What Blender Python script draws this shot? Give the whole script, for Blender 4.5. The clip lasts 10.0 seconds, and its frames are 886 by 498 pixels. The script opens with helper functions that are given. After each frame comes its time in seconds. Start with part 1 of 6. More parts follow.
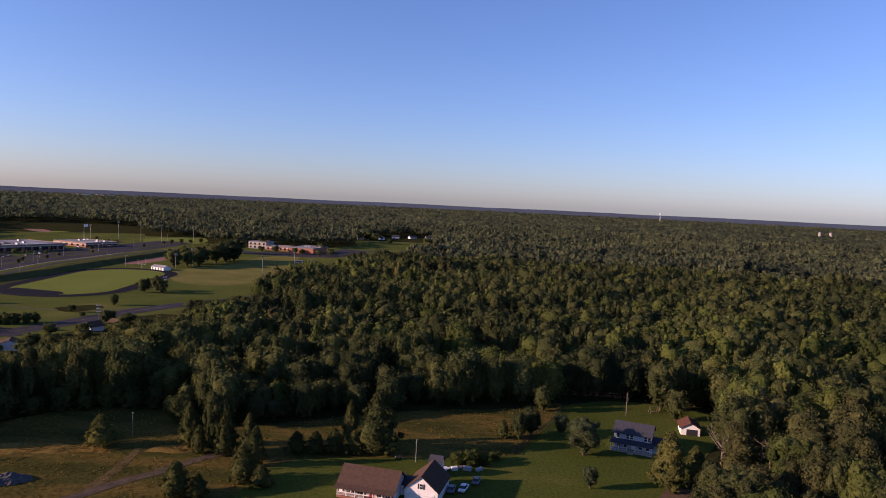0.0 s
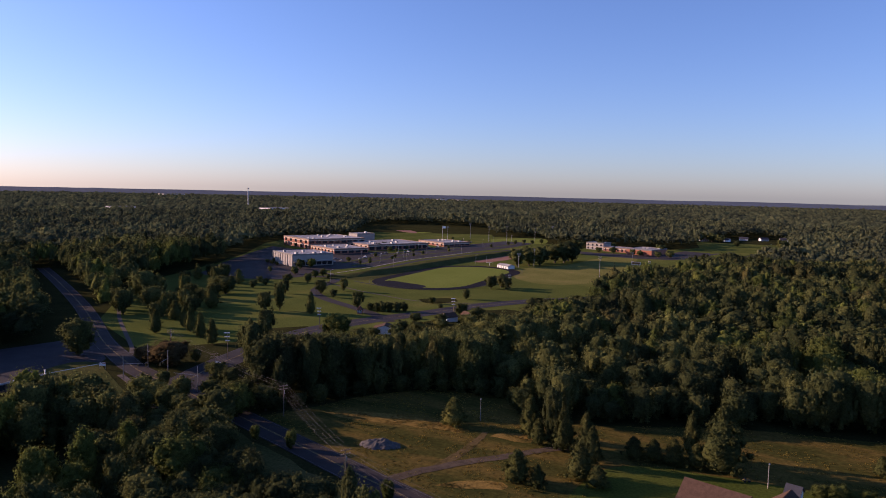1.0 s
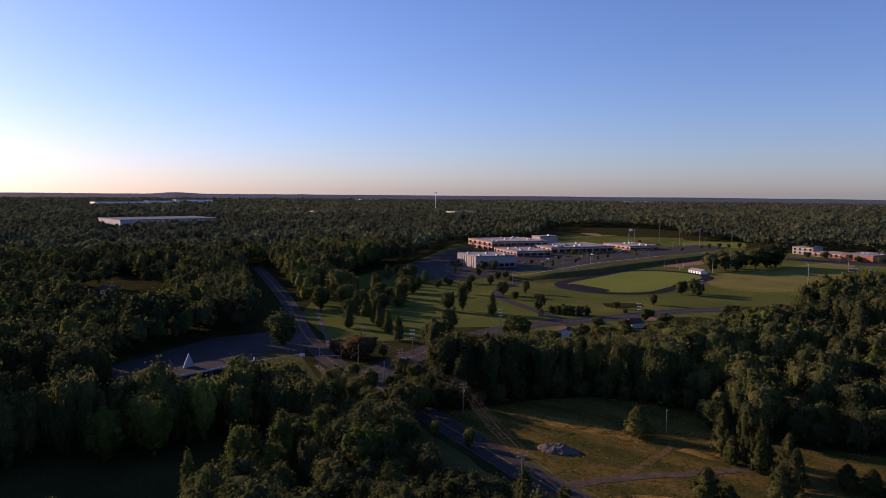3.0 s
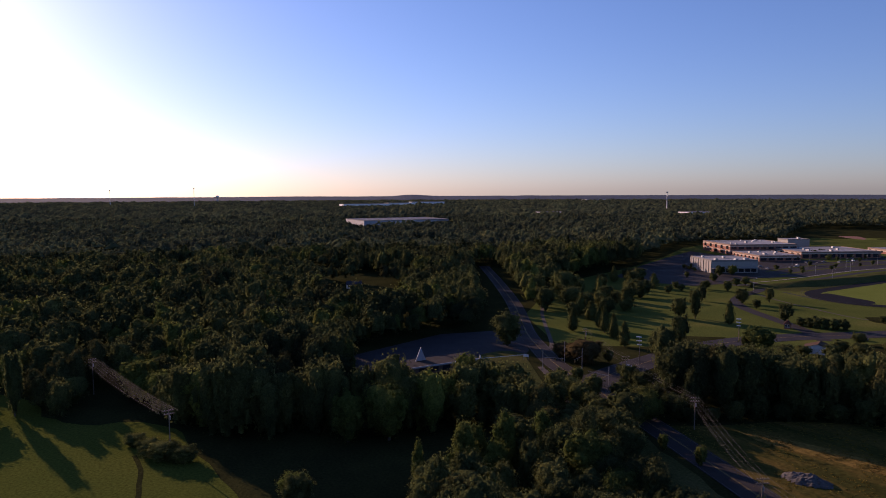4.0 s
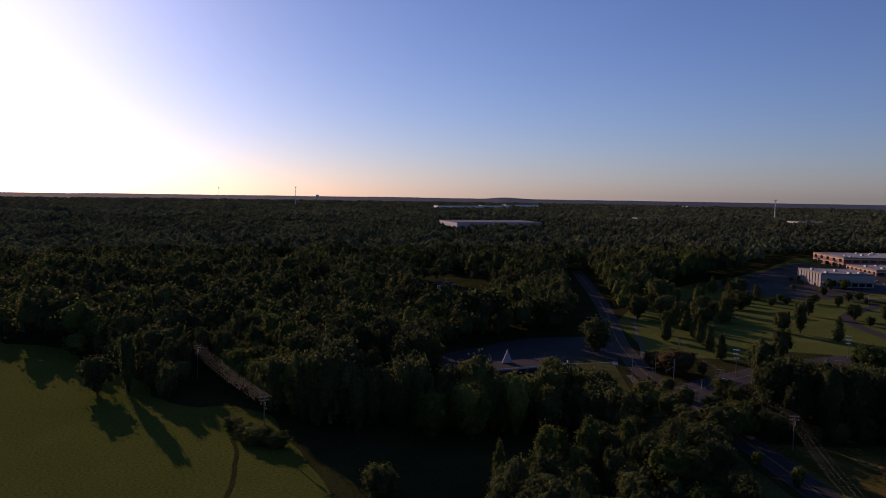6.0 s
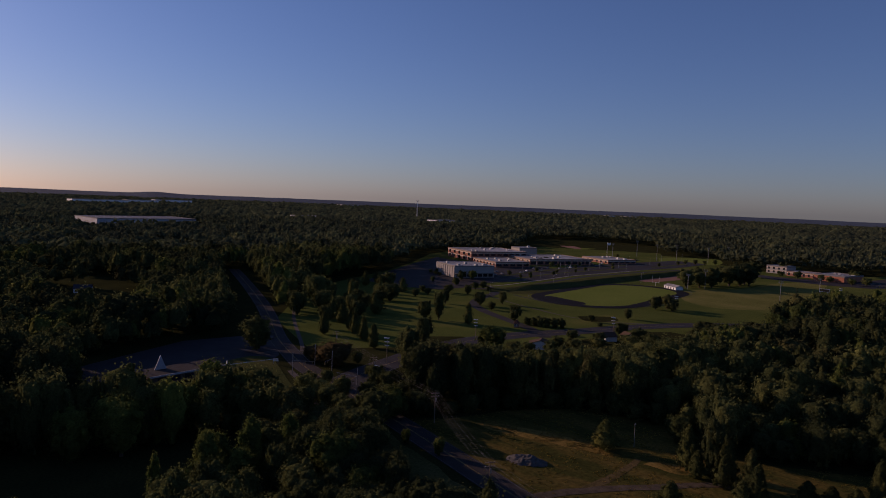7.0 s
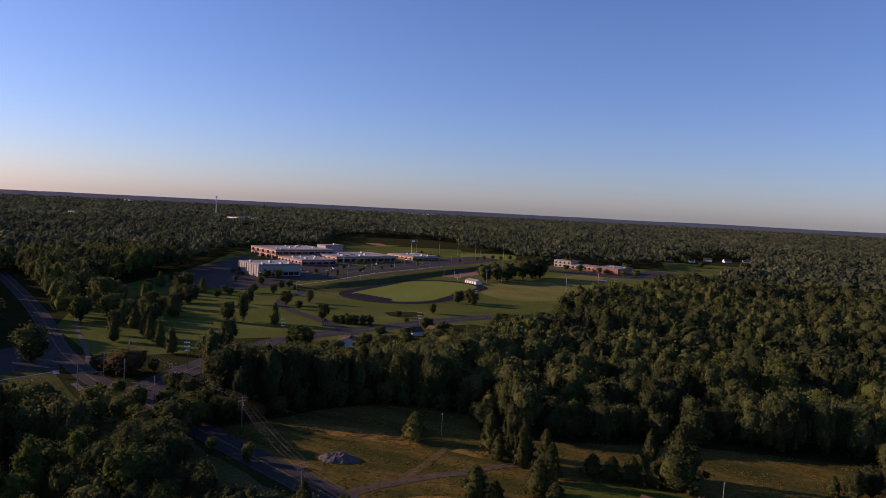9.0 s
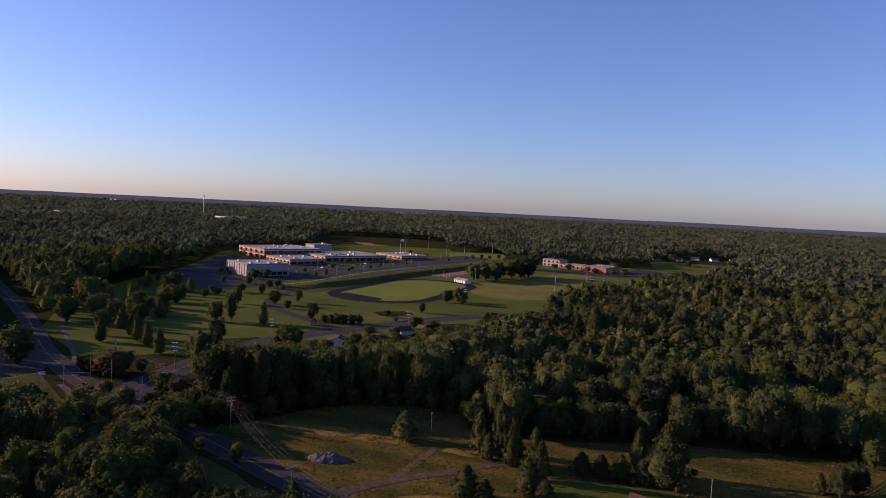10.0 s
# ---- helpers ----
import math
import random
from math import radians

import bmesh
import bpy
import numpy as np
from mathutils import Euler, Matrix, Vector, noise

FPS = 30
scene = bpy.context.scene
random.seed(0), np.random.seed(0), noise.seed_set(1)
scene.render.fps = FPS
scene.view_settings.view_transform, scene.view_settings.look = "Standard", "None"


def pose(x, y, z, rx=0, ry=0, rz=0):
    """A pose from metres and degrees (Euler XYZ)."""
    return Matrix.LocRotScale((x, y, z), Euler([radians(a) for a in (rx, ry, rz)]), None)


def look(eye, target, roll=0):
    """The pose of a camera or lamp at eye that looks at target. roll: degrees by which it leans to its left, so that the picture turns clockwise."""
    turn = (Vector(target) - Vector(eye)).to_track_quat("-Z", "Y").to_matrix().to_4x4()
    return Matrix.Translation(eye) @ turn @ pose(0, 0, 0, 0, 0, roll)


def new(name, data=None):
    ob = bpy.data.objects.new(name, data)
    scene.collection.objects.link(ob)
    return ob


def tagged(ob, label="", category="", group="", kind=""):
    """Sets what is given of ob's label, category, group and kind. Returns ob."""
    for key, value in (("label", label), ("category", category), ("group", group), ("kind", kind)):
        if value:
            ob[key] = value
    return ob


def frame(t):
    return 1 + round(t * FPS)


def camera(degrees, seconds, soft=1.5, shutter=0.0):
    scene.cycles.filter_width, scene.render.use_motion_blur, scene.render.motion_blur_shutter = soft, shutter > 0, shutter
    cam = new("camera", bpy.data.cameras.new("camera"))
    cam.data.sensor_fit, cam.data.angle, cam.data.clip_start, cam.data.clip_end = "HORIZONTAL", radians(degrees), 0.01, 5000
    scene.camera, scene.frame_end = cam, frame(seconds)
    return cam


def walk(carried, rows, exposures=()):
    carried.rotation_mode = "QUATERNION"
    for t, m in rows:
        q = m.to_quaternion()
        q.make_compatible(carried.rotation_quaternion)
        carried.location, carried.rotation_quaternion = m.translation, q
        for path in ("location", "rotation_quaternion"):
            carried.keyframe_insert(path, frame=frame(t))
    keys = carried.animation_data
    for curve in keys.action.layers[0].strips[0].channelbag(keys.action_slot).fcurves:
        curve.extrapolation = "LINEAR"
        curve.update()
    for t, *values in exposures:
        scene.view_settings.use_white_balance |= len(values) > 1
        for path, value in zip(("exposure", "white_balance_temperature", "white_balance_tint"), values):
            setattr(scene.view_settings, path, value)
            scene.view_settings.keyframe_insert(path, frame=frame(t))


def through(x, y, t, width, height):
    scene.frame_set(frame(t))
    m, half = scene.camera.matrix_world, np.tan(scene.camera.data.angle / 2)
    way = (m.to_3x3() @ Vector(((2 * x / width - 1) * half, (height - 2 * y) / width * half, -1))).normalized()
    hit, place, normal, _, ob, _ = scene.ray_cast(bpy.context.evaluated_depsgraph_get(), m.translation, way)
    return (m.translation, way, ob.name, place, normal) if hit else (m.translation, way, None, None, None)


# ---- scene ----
cam = camera(65.1, 10.0, soft=0.95)
# seconds, place, yaw, pitch, roll
PATH = [
    (0, 0, -0, 75, 0, -3.91, -2.63),
    (0.5, -0.34, 0.11, 75.22, 10.14, -4.32, -2.17),
    (1, -0.92, 1.39, 74.68, 27.27, -4.74, -1.26),
    (1.5, -0.54, 3.19, 74.08, 36.55, -4.81, -0.78),
    (2, -0.35, 3.68, 73.65, 39.07, -4.73, -0.67),
    (2.2, -0.46, 3.71, 73.68, 39.63, -4.72, -0.63),
    (2.7, -0.75, 3.77, 73.76, 41.1, -4.71, -0.52),
    (3.1, -0.97, 3.82, 73.82, 43.1, -4.7, -0.44),
    (3.3, -1.09, 3.84, 73.85, 45.5, -4.7, -0.39),
    (3.5, -1.2, 3.87, 73.88, 49.35, -4.69, -0.35),
    (4, -1.28, 4.24, 74.45, 60.79, -4.68, 0.26),
    (4.5, -0.95, 4.9, 74.44, 65.91, -4.6, 0.36),
    (5, -0.97, 4.96, 74.52, 67.78, -4.59, 0.25),
    (5.2, -0.64, 4.89, 74.45, 68.4, -4.57, 0.03),
    (5.55, -0.06, 4.78, 74.34, 69.15, -4.54, -0.36),
    (5.85, 0.44, 4.68, 74.24, 69.1, -4.52, -0.7),
    (6.05, 0.77, 4.61, 74.18, 67.9, -4.5, -0.92),
    (6.3, 1.19, 4.53, 74.1, 63.5, -4.48, -1.2),
    (6.5, 1.52, 4.46, 74.03, 58.03, -4.46, -1.42),
    (7, 1.21, 3.63, 74.34, 40.89, -3.97, -2.3),
    (7.5, 0.73, 2.37, 74.62, 30.71, -3.62, -2.63),
    (8, 0.16, 2.28, 74.49, 27.65, -3.53, -2.78),
    (8.5, 0.04, 2.22, 74.61, 25.96, -3.5, -2.83),
    (9, 0.38, 2.19, 74.53, 24.9, -3.47, -2.85),
    (9.5, 0.23, 2.05, 74.5, 24.24, -3.46, -2.88),
    (10, 0.2, 2.07, 74.56, 23.97, -3.49, -2.84),
]
EXPOSURE = [(0.0, 0.95), (1.0, 1.0), (2.2, 0.82), (3.5, 0.64), (4.5, 0.44), (5.2, 0.22), (6.5, -0.3), (7.0, -0.38), (7.5, -0.22), (8.0, 0.15), (8.5, 0.4), (9.0, 0.62), (10.0, 0.8)]
walk(cam, [(t, pose(x, y, z, 90 + p, r, w)) for t, x, y, z, w, p, r in PATH],
     exposures=[(t, e + 0.4, 5720, 40) for t, e in EXPOSURE])

# ---- sky and sun ----
SUN_AZ, SUN_EL = 103.0, 15.0      # degrees to the left of +y, and up
world = bpy.data.worlds.new("sky")
scene.world = world
world.use_nodes = True
wn = world.node_tree
wn.nodes.clear()
sky = wn.nodes.new("ShaderNodeTexSky")
sky.sky_type = "NISHITA"
sky.sun_disc = False
sky.sun_elevation = radians(SUN_EL)
sky.sun_rotation = radians(-SUN_AZ)
sky.altitude = 0
sky.air_density, sky.dust_density, sky.ozone_density = 1.0, 0.5, 4.0
bg = wn.nodes.new("ShaderNodeBackground")
bg.inputs["Strength"].default_value = 0.06
wout = wn.nodes.new("ShaderNodeOutputWorld")
wn.links.new(sky.outputs[0], bg.inputs[0])
wn.links.new(bg.outputs[0], wout.inputs[0])
sun_data = bpy.data.lights.new("sun", "SUN")
sun_data.energy, sun_data.angle, sun_data.color = 3.3, radians(0.5), (1.0, 0.7, 0.4)
sun_dir = Vector((-math.sin(radians(SUN_AZ)) * math.cos(radians(SUN_EL)), math.cos(radians(SUN_AZ)) * math.cos(radians(SUN_EL)), math.sin(radians(SUN_EL))))
sun = new("sun", sun_data)
sun.matrix_world = look(sun_dir * 500, (0, 0, 0))


# ---- materials ----
def mat(name, build):
    m = bpy.data.materials.new(name)
    m.use_nodes = True
    nt = m.node_tree
    nt.nodes.clear()
    out = nt.nodes.new("ShaderNodeOutputMaterial")
    nt.links.new(build(nt), out.inputs[0])
    return m


def node(nt, kind, **values):
    n = nt.nodes.new(kind)
    for k, v in values.items():
        n.inputs[k.replace("_", " ")].default_value = v
    return n


def noise_at(nt, scale, detail=3.0, stretch=None):
    """World-sized noise: scale in cycles per metre."""
    geo = nt.nodes.new("ShaderNodeNewGeometry")
    n = node(nt, "ShaderNodeTexNoise", Scale=scale, Detail=detail, Roughness=0.6)
    src = geo.outputs["Position"]
    if stretch:
        mp = nt.nodes.new("ShaderNodeMapping")
        mp.inputs["Rotation"].default_value = (0, 0, radians(stretch[2]))
        mp.inputs["Scale"].default_value = (stretch[0], stretch[1], 1)
        nt.links.new(src, mp.inputs[0])
        src = mp.outputs[0]
    nt.links.new(src, n.inputs["Vector"])
    return n.outputs["Fac"]


def ramp(nt, fac, stops):
    r = nt.nodes.new("ShaderNodeValToRGB")
    while len(r.color_ramp.elements) < len(stops):
        r.color_ramp.elements.new(0.5)
    for e, (p, c) in zip(r.color_ramp.elements, stops):
        e.position, e.color = p, (*c, 1)
    nt.links.new(fac, r.inputs[0])
    return r.outputs[0]


def blend(nt, fac, a, b, mode="MIX"):
    m = nt.nodes.new("ShaderNodeMix")
    m.data_type, m.blend_type = "RGBA", mode
    for sock, v in ((m.inputs[0], fac), (m.inputs[6], a), (m.inputs[7], b)):
        if isinstance(v, (int, float)):
            sock.default_value = v
        elif isinstance(v, tuple):
            sock.default_value = (*v, 1)
        else:
            nt.links.new(v, sock)
    return m.outputs[2]


def surface(nt, colour, rough=0.8, metal=0.0, bump=None, depth=0.3, spec=0.3):
    b = nt.nodes.new("ShaderNodeBsdfPrincipled")
    b.inputs["Roughness"].default_value = rough
    b.inputs["Metallic"].default_value = metal
    b.inputs["Specular IOR Level"].default_value = spec
    if isinstance(colour, tuple):
        b.inputs["Base Color"].default_value = (*colour, 1)
    else:
        nt.links.new(colour, b.inputs["Base Color"])
    if bump is not None:
        bp = nt.nodes.new("ShaderNodeBump")
        bp.inputs["Strength"].default_value = 0.6
        bp.inputs["Distance"].default_value = depth
        nt.links.new(bump, bp.inputs["Height"])
        nt.links.new(bp.outputs[0], b.inputs["Normal"])
    return b.outputs[0]


def plain(name, colour, rough=0.7, metal=0.0, vary=0.25, scale=0.6, spec=0.3):
    def build(nt):
        c = blend(nt, 1.0, colour, ramp(nt, noise_at(nt, scale, 5), [(0.3, (1 - vary,) * 3), (0.7, (1, 1, 1))]), "MULTIPLY")
        c = blend(nt, 1.0, c, ramp(nt, noise_at(nt, scale * 9, 3), [(0.3, (1 - vary * 0.6,) * 3), (0.7, (1, 1, 1))]), "MULTIPLY")
        return surface(nt, c, rough, metal, spec=spec)
    return mat(name, build)


def foliage(name, dark, light, warm, through=0.25, clump=0.9, lean=0.45):
    """Leaves: hue drifts from tree to tree and from leaf to leaf; clumps of leaves stand out as relief, with shade
    painted into the hollows between them.
    """
    def build(nt):
        geo = nt.nodes.new("ShaderNodeNewGeometry")
        tree = ramp(nt, noise_at(nt, 0.085, 2.5), [(0.32, dark), (0.52, light), (0.70, warm)])
        tree = blend(nt, 1.0, tree, ramp(nt, noise_at(nt, 0.011, 2), [(0.36, (0.6, 0.63, 0.7)), (0.64, (1.3, 1.27, 1.1))]), "MULTIPLY")
        leaf = ramp(nt, geo.outputs["Random Per Island"], [(0.0, (0.75, 0.75, 0.75)), (1.0, (1.2, 1.2, 1.1))])
        c = blend(nt, 1.0, tree, leaf, "MULTIPLY")
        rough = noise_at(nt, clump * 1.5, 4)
        # the relief's own noise darkens its hollows: gap shade put into the leaf colour
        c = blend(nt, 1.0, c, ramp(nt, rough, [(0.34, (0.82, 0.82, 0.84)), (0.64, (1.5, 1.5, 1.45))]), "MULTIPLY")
        bp = nt.nodes.new("ShaderNodeBump")
        bp.inputs["Strength"].default_value = 1.0
        bp.inputs["Distance"].default_value = 1.0
        nt.links.new(rough, bp.inputs["Height"])
        # leaves lie at all angles: the shading leans towards the open sky
        up = nt.nodes.new("ShaderNodeVectorMath")
        up.operation = "ADD"
        up.inputs[1].default_value = (0, 0, lean)
        nt.links.new(bp.outputs[0], up.inputs[0])
        d = nt.nodes.new("ShaderNodeBsdfDiffuse")
        tr = nt.nodes.new("ShaderNodeBsdfTranslucent")
        for sh in (d, tr):
            nt.links.new(c, sh.inputs[0])
            nt.links.new(up.outputs[0], sh.inputs["Normal"])
        mx = node(nt, "ShaderNodeMixShader", Fac=through)
        nt.links.new(d.outputs[0], mx.inputs[1])
        nt.links.new(tr.outputs[0], mx.inputs[2])
        return mx.outputs[0]
    return mat(name, build)


def grassy(name, stops, patch=0.05, stretch=None, fine=1.2, depth=0.25):
    def build(nt):
        big = noise_at(nt, patch, 4, stretch)
        small = noise_at(nt, fine, 4)
        c = ramp(nt, big, stops)
        c = blend(nt, 1.0, c, ramp(nt, small, [(0.3, (0.6, 0.6, 0.6)), (0.7, (1.2, 1.2, 1.1))]), "MULTIPLY")
        return surface(nt, c, 0.95, bump=small, depth=depth, spec=0.0)
    return mat(name, build)


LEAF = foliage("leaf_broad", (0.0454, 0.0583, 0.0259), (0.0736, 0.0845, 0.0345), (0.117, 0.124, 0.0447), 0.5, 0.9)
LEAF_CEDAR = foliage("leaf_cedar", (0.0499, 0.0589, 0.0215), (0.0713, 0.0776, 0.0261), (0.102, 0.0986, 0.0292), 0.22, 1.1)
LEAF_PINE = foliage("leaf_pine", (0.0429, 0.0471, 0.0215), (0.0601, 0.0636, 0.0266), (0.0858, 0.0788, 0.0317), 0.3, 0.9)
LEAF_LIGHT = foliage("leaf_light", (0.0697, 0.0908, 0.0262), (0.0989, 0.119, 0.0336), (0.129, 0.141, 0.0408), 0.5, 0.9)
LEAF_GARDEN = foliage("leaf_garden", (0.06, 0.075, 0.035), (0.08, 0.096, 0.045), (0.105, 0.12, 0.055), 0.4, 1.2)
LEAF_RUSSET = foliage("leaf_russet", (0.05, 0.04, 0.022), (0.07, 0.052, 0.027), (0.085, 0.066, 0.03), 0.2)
# far haze is put into this leaf colour: paler and greyer than LEAF
LEAF_HAZED = foliage("leaf_hazed", (0.074, 0.0894, 0.053), (0.106, 0.119, 0.0657), (0.152, 0.159, 0.0808), 0.45, 0.6, 1.0)
BAND = plain("stone_band", (0.2, 0.19, 0.175), 0.85, scale=0.1, vary=0.15)
CREAM = plain("cream_masonry", (0.5, 0.4, 0.31), 0.85, scale=0.2, vary=0.15)
TAN_TRIM = plain("tan_metal_trim", (0.25, 0.17, 0.125), 0.8, scale=0.2, vary=0.2)
BARK = plain("bark", (0.11, 0.085, 0.06), 0.95, scale=1.5, vary=0.4)
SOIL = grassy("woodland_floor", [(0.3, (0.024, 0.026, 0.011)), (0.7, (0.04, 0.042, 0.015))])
LAWN = grassy("lawn_grass", [(0.3, (0.055, 0.0742, 0.014)), (0.6, (0.0728, 0.0882, 0.0179)), (0.75, (0.118, 0.113, 0.0281))], 0.03, depth=0.1)
PARK = grassy("park_grass", [(0.3, (0.07, 0.0877, 0.0229)), (0.55, (0.0949, 0.112, 0.0283)), (0.75, (0.148, 0.139, 0.0405))], 0.02)
STRAW = grassy("dry_field_grass", [(0.3, (0.121, 0.125, 0.0341)), (0.6, (0.17, 0.159, 0.0483)), (0.75, (0.213, 0.177, 0.0639))], 0.03)
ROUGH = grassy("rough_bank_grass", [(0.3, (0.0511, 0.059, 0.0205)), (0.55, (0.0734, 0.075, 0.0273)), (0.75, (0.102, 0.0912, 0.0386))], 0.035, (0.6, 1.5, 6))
PITCH = grassy("sports_turf", [(0.3, (0.131, 0.165, 0.0341)), (0.7, (0.159, 0.187, 0.0426))], 0.02)
MEADOW = grassy("meadow_grass", [(0.3, (0.0385, 0.0425, 0.0122)), (0.45, (0.0605, 0.0585, 0.0158)), (0.6, (0.119, 0.0868, 0.0244)), (0.75, (0.0675, 0.0585, 0.0172))], 0.06, (0.5, 1.6, 10), 0.8)
HAYFIELD = grassy("hay_field", [(0.3, (0.0684, 0.0854, 0.0166)), (0.7, (0.0877, 0.0987, 0.0204))], 0.03)
ASPHALT = plain("asphalt", (0.049, 0.0437, 0.0423), 0.85, scale=0.15, spec=0.05)
OLD_ASPHALT = plain("worn_asphalt", (0.05, 0.047, 0.05), 0.85, scale=0.1, spec=0.05)
GRAVEL = plain("gravel", (0.115, 0.098, 0.0825), 0.95, scale=0.3, spec=0.05)
DIRT = plain("bare_dirt", (0.139, 0.096, 0.0586), 0.95, scale=0.3, vary=0.4, spec=0.05)
DRIVE = plain("dusty_gravel", (0.118, 0.092, 0.062), 0.95, scale=0.35, vary=0.5, spec=0.05)
FADED = grassy("worn_meadow_earth", [(0.3, (0.078, 0.062, 0.023)), (0.6, (0.125, 0.09, 0.043)), (0.75, (0.1, 0.08, 0.03))], 0.25, depth=0.2)
GOLD = grassy("tall_golden_grass", [(0.32, (0.085, 0.068, 0.019)), (0.5, (0.19, 0.128, 0.035)), (0.72, (0.24, 0.158, 0.046))], 0.16, None, 0.9, 0.5)
CLAY = plain("red_clay", (0.27, 0.142, 0.0994), 0.95, scale=0.1, spec=0.05)
RUBBER = plain("track_surface", (0.0132, 0.0121, 0.0144), 0.9, scale=0.1, spec=0.05)
CONCRETE = plain("concrete", (0.357, 0.328, 0.287), 0.85, scale=0.4, spec=0.05)
PAINT_W = plain("white_paint", (0.75, 0.74, 0.72), 0.6, vary=0.12, scale=0.5)
PAINT_Y = plain("yellow_paint", (0.24, 0.18, 0.072), 0.7, spec=0.05)
LINE_W = plain("worn_line_paint", (0.158, 0.156, 0.152), 0.8, scale=0.8, vary=0.5, spec=0.05)
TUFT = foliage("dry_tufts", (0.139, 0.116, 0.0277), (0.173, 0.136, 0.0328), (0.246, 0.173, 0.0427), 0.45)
SIDING = plain("white_siding", (0.74, 0.73, 0.70), 0.6, vary=0.1, scale=1.0)
GREY_SIDING = plain("grey_siding", (0.40, 0.42, 0.45), 0.65, vary=0.12, scale=1.0)
SHINGLE_BROWN = plain("brown_shingles", (0.1, 0.064, 0.045), 0.9, scale=1.2, vary=0.3, spec=0.05)
SHINGLE_DARK = plain("dark_shingles", (0.06, 0.062, 0.075), 0.9, scale=1.2, vary=0.3, spec=0.05)
SHINGLE_RED = plain("red_brown_roofing", (0.12, 0.056, 0.04), 0.8, scale=1.0, vary=0.25, spec=0.05)
BRICK = plain("red_brick", (0.30, 0.13, 0.085), 0.9, scale=0.5, vary=0.25)
BRICK_BRIGHT = plain("orange_red_brick", (0.42, 0.16, 0.09), 0.9, scale=0.3, vary=0.25)
ROOF_W = plain("white_membrane", (0.42, 0.41, 0.4), 0.7, scale=0.03, vary=0.55, spec=0.05)
PANEL = plain("precast_panel", (0.31, 0.29, 0.265), 0.8, scale=0.1, vary=0.12)
ROOF_GREY = plain("grey_metal_roofing", (0.17, 0.17, 0.18), 0.7, scale=0.08, vary=0.2, spec=0.05)
METAL = plain("galvanised_steel", (0.32, 0.32, 0.32), 0.5, 0.6, vary=0.15)
PALE_WOOD = plain("pale_bare_wood", (0.208, 0.169, 0.124), 0.9, scale=1.0, vary=0.3)
OLD_WOOD = plain("dark_old_wood", (0.05, 0.042, 0.03), 0.95, scale=1.0, vary=0.3)
WOOD = plain("weathered_wood", (0.20, 0.155, 0.115), 0.9, scale=1.0, vary=0.3)
DARK = plain("dark_trim", (0.03, 0.03, 0.035), 0.6)
STONE = plain("grey_rubble", (0.11, 0.1, 0.092), 0.95, scale=0.8, vary=0.4)
WIRE = plain("aluminium_wire", (0.104, 0.102, 0.1), 0.7)
DULL_WHITE = plain("weathered_white_metal", (0.36, 0.37, 0.4), 0.7, scale=0.3, vary=0.2)
SCREEN = plain("dark_brown_panel", (0.10, 0.07, 0.05), 0.8)
RED = plain("red_paint", (0.42, 0.035, 0.03), 0.6)
CAR_W = plain("white_car_paint", (0.72, 0.72, 0.72), 0.25, vary=0.05, spec=0.5)
CAR_G = plain("grey_car_paint", (0.16, 0.17, 0.19), 0.3, 0.3, vary=0.08, spec=0.5)
TYRE = plain("rubber", (0.025, 0.025, 0.025), 0.9)
GLASS = mat("window_glass", lambda nt: surface(nt, (0.02, 0.022, 0.028), 0.1, spec=0.4))
# blue-grey of distance haze, put into the backdrop hills' colour
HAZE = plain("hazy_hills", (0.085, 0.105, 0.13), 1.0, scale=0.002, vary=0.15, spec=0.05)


# ---- mesh helpers ----
def thing(name, m, label, category, group="", kind=""):
    ob = new(name)
    ob.empty_display_size = 0.5
    ob.matrix_world = m
    return tagged(ob, label, category, group, kind)


def finish(name, bm, material, smooth=False):
    me = bpy.data.meshes.new(name)
    bmesh.ops.recalc_face_normals(bm, faces=bm.faces)
    bm.to_mesh(me)
    bm.free()
    me.materials.append(material)
    if smooth:
        me.polygons.foreach_set("use_smooth", [True] * len(me.polygons))
    return me


def part(name, bm, material, parent, label="", smooth=False):
    ob = new(name, bm if isinstance(bm, bpy.types.Mesh) else finish(name, bm, material, smooth))
    ob.parent = parent
    if label:
        ob["label"] = label
    return ob


def box(x0, y0, z0, x1, y1, z1, bm=None, bevel=0.0):
    bm = bm or bmesh.new()
    r = bmesh.ops.create_cube(bm, size=1, matrix=Matrix.LocRotScale(((x0 + x1) / 2, (y0 + y1) / 2, (z0 + z1) / 2), None, (x1 - x0, y1 - y0, z1 - z0)))
    if bevel:
        es = list({e for v in r["verts"] for e in v.link_edges})
        bmesh.ops.bevel(bm, geom=es, offset=bevel, segments=1, affect="EDGES")
    return bm


def rod(a, b, r0, r1=None, n=6, bm=None):
    bm = bm or bmesh.new()
    a, b = Vector(a), Vector(b)
    d = b - a
    m = Matrix.Translation((a + b) / 2) @ d.to_track_quat("Z", "Y").to_matrix().to_4x4()
    bmesh.ops.create_cone(bm, cap_ends=True, segments=n, radius1=r0, radius2=r0 if r1 is None else r1, depth=d.length, matrix=m)
    return bm


def slab(points, thick, bm=None):
    """A flat board: the outline given, moved along its own normal by its thickness."""
    bm = bm or bmesh.new()
    f = bm.faces.new([bm.verts.new(p) for p in points])
    f.normal_update()
    n = f.normal.copy()
    r = bmesh.ops.extrude_face_region(bm, geom=[f])
    bmesh.ops.translate(bm, verts=[v for v in r["geom"] if isinstance(v, bmesh.types.BMVert)], vec=n * thick)
    return bm


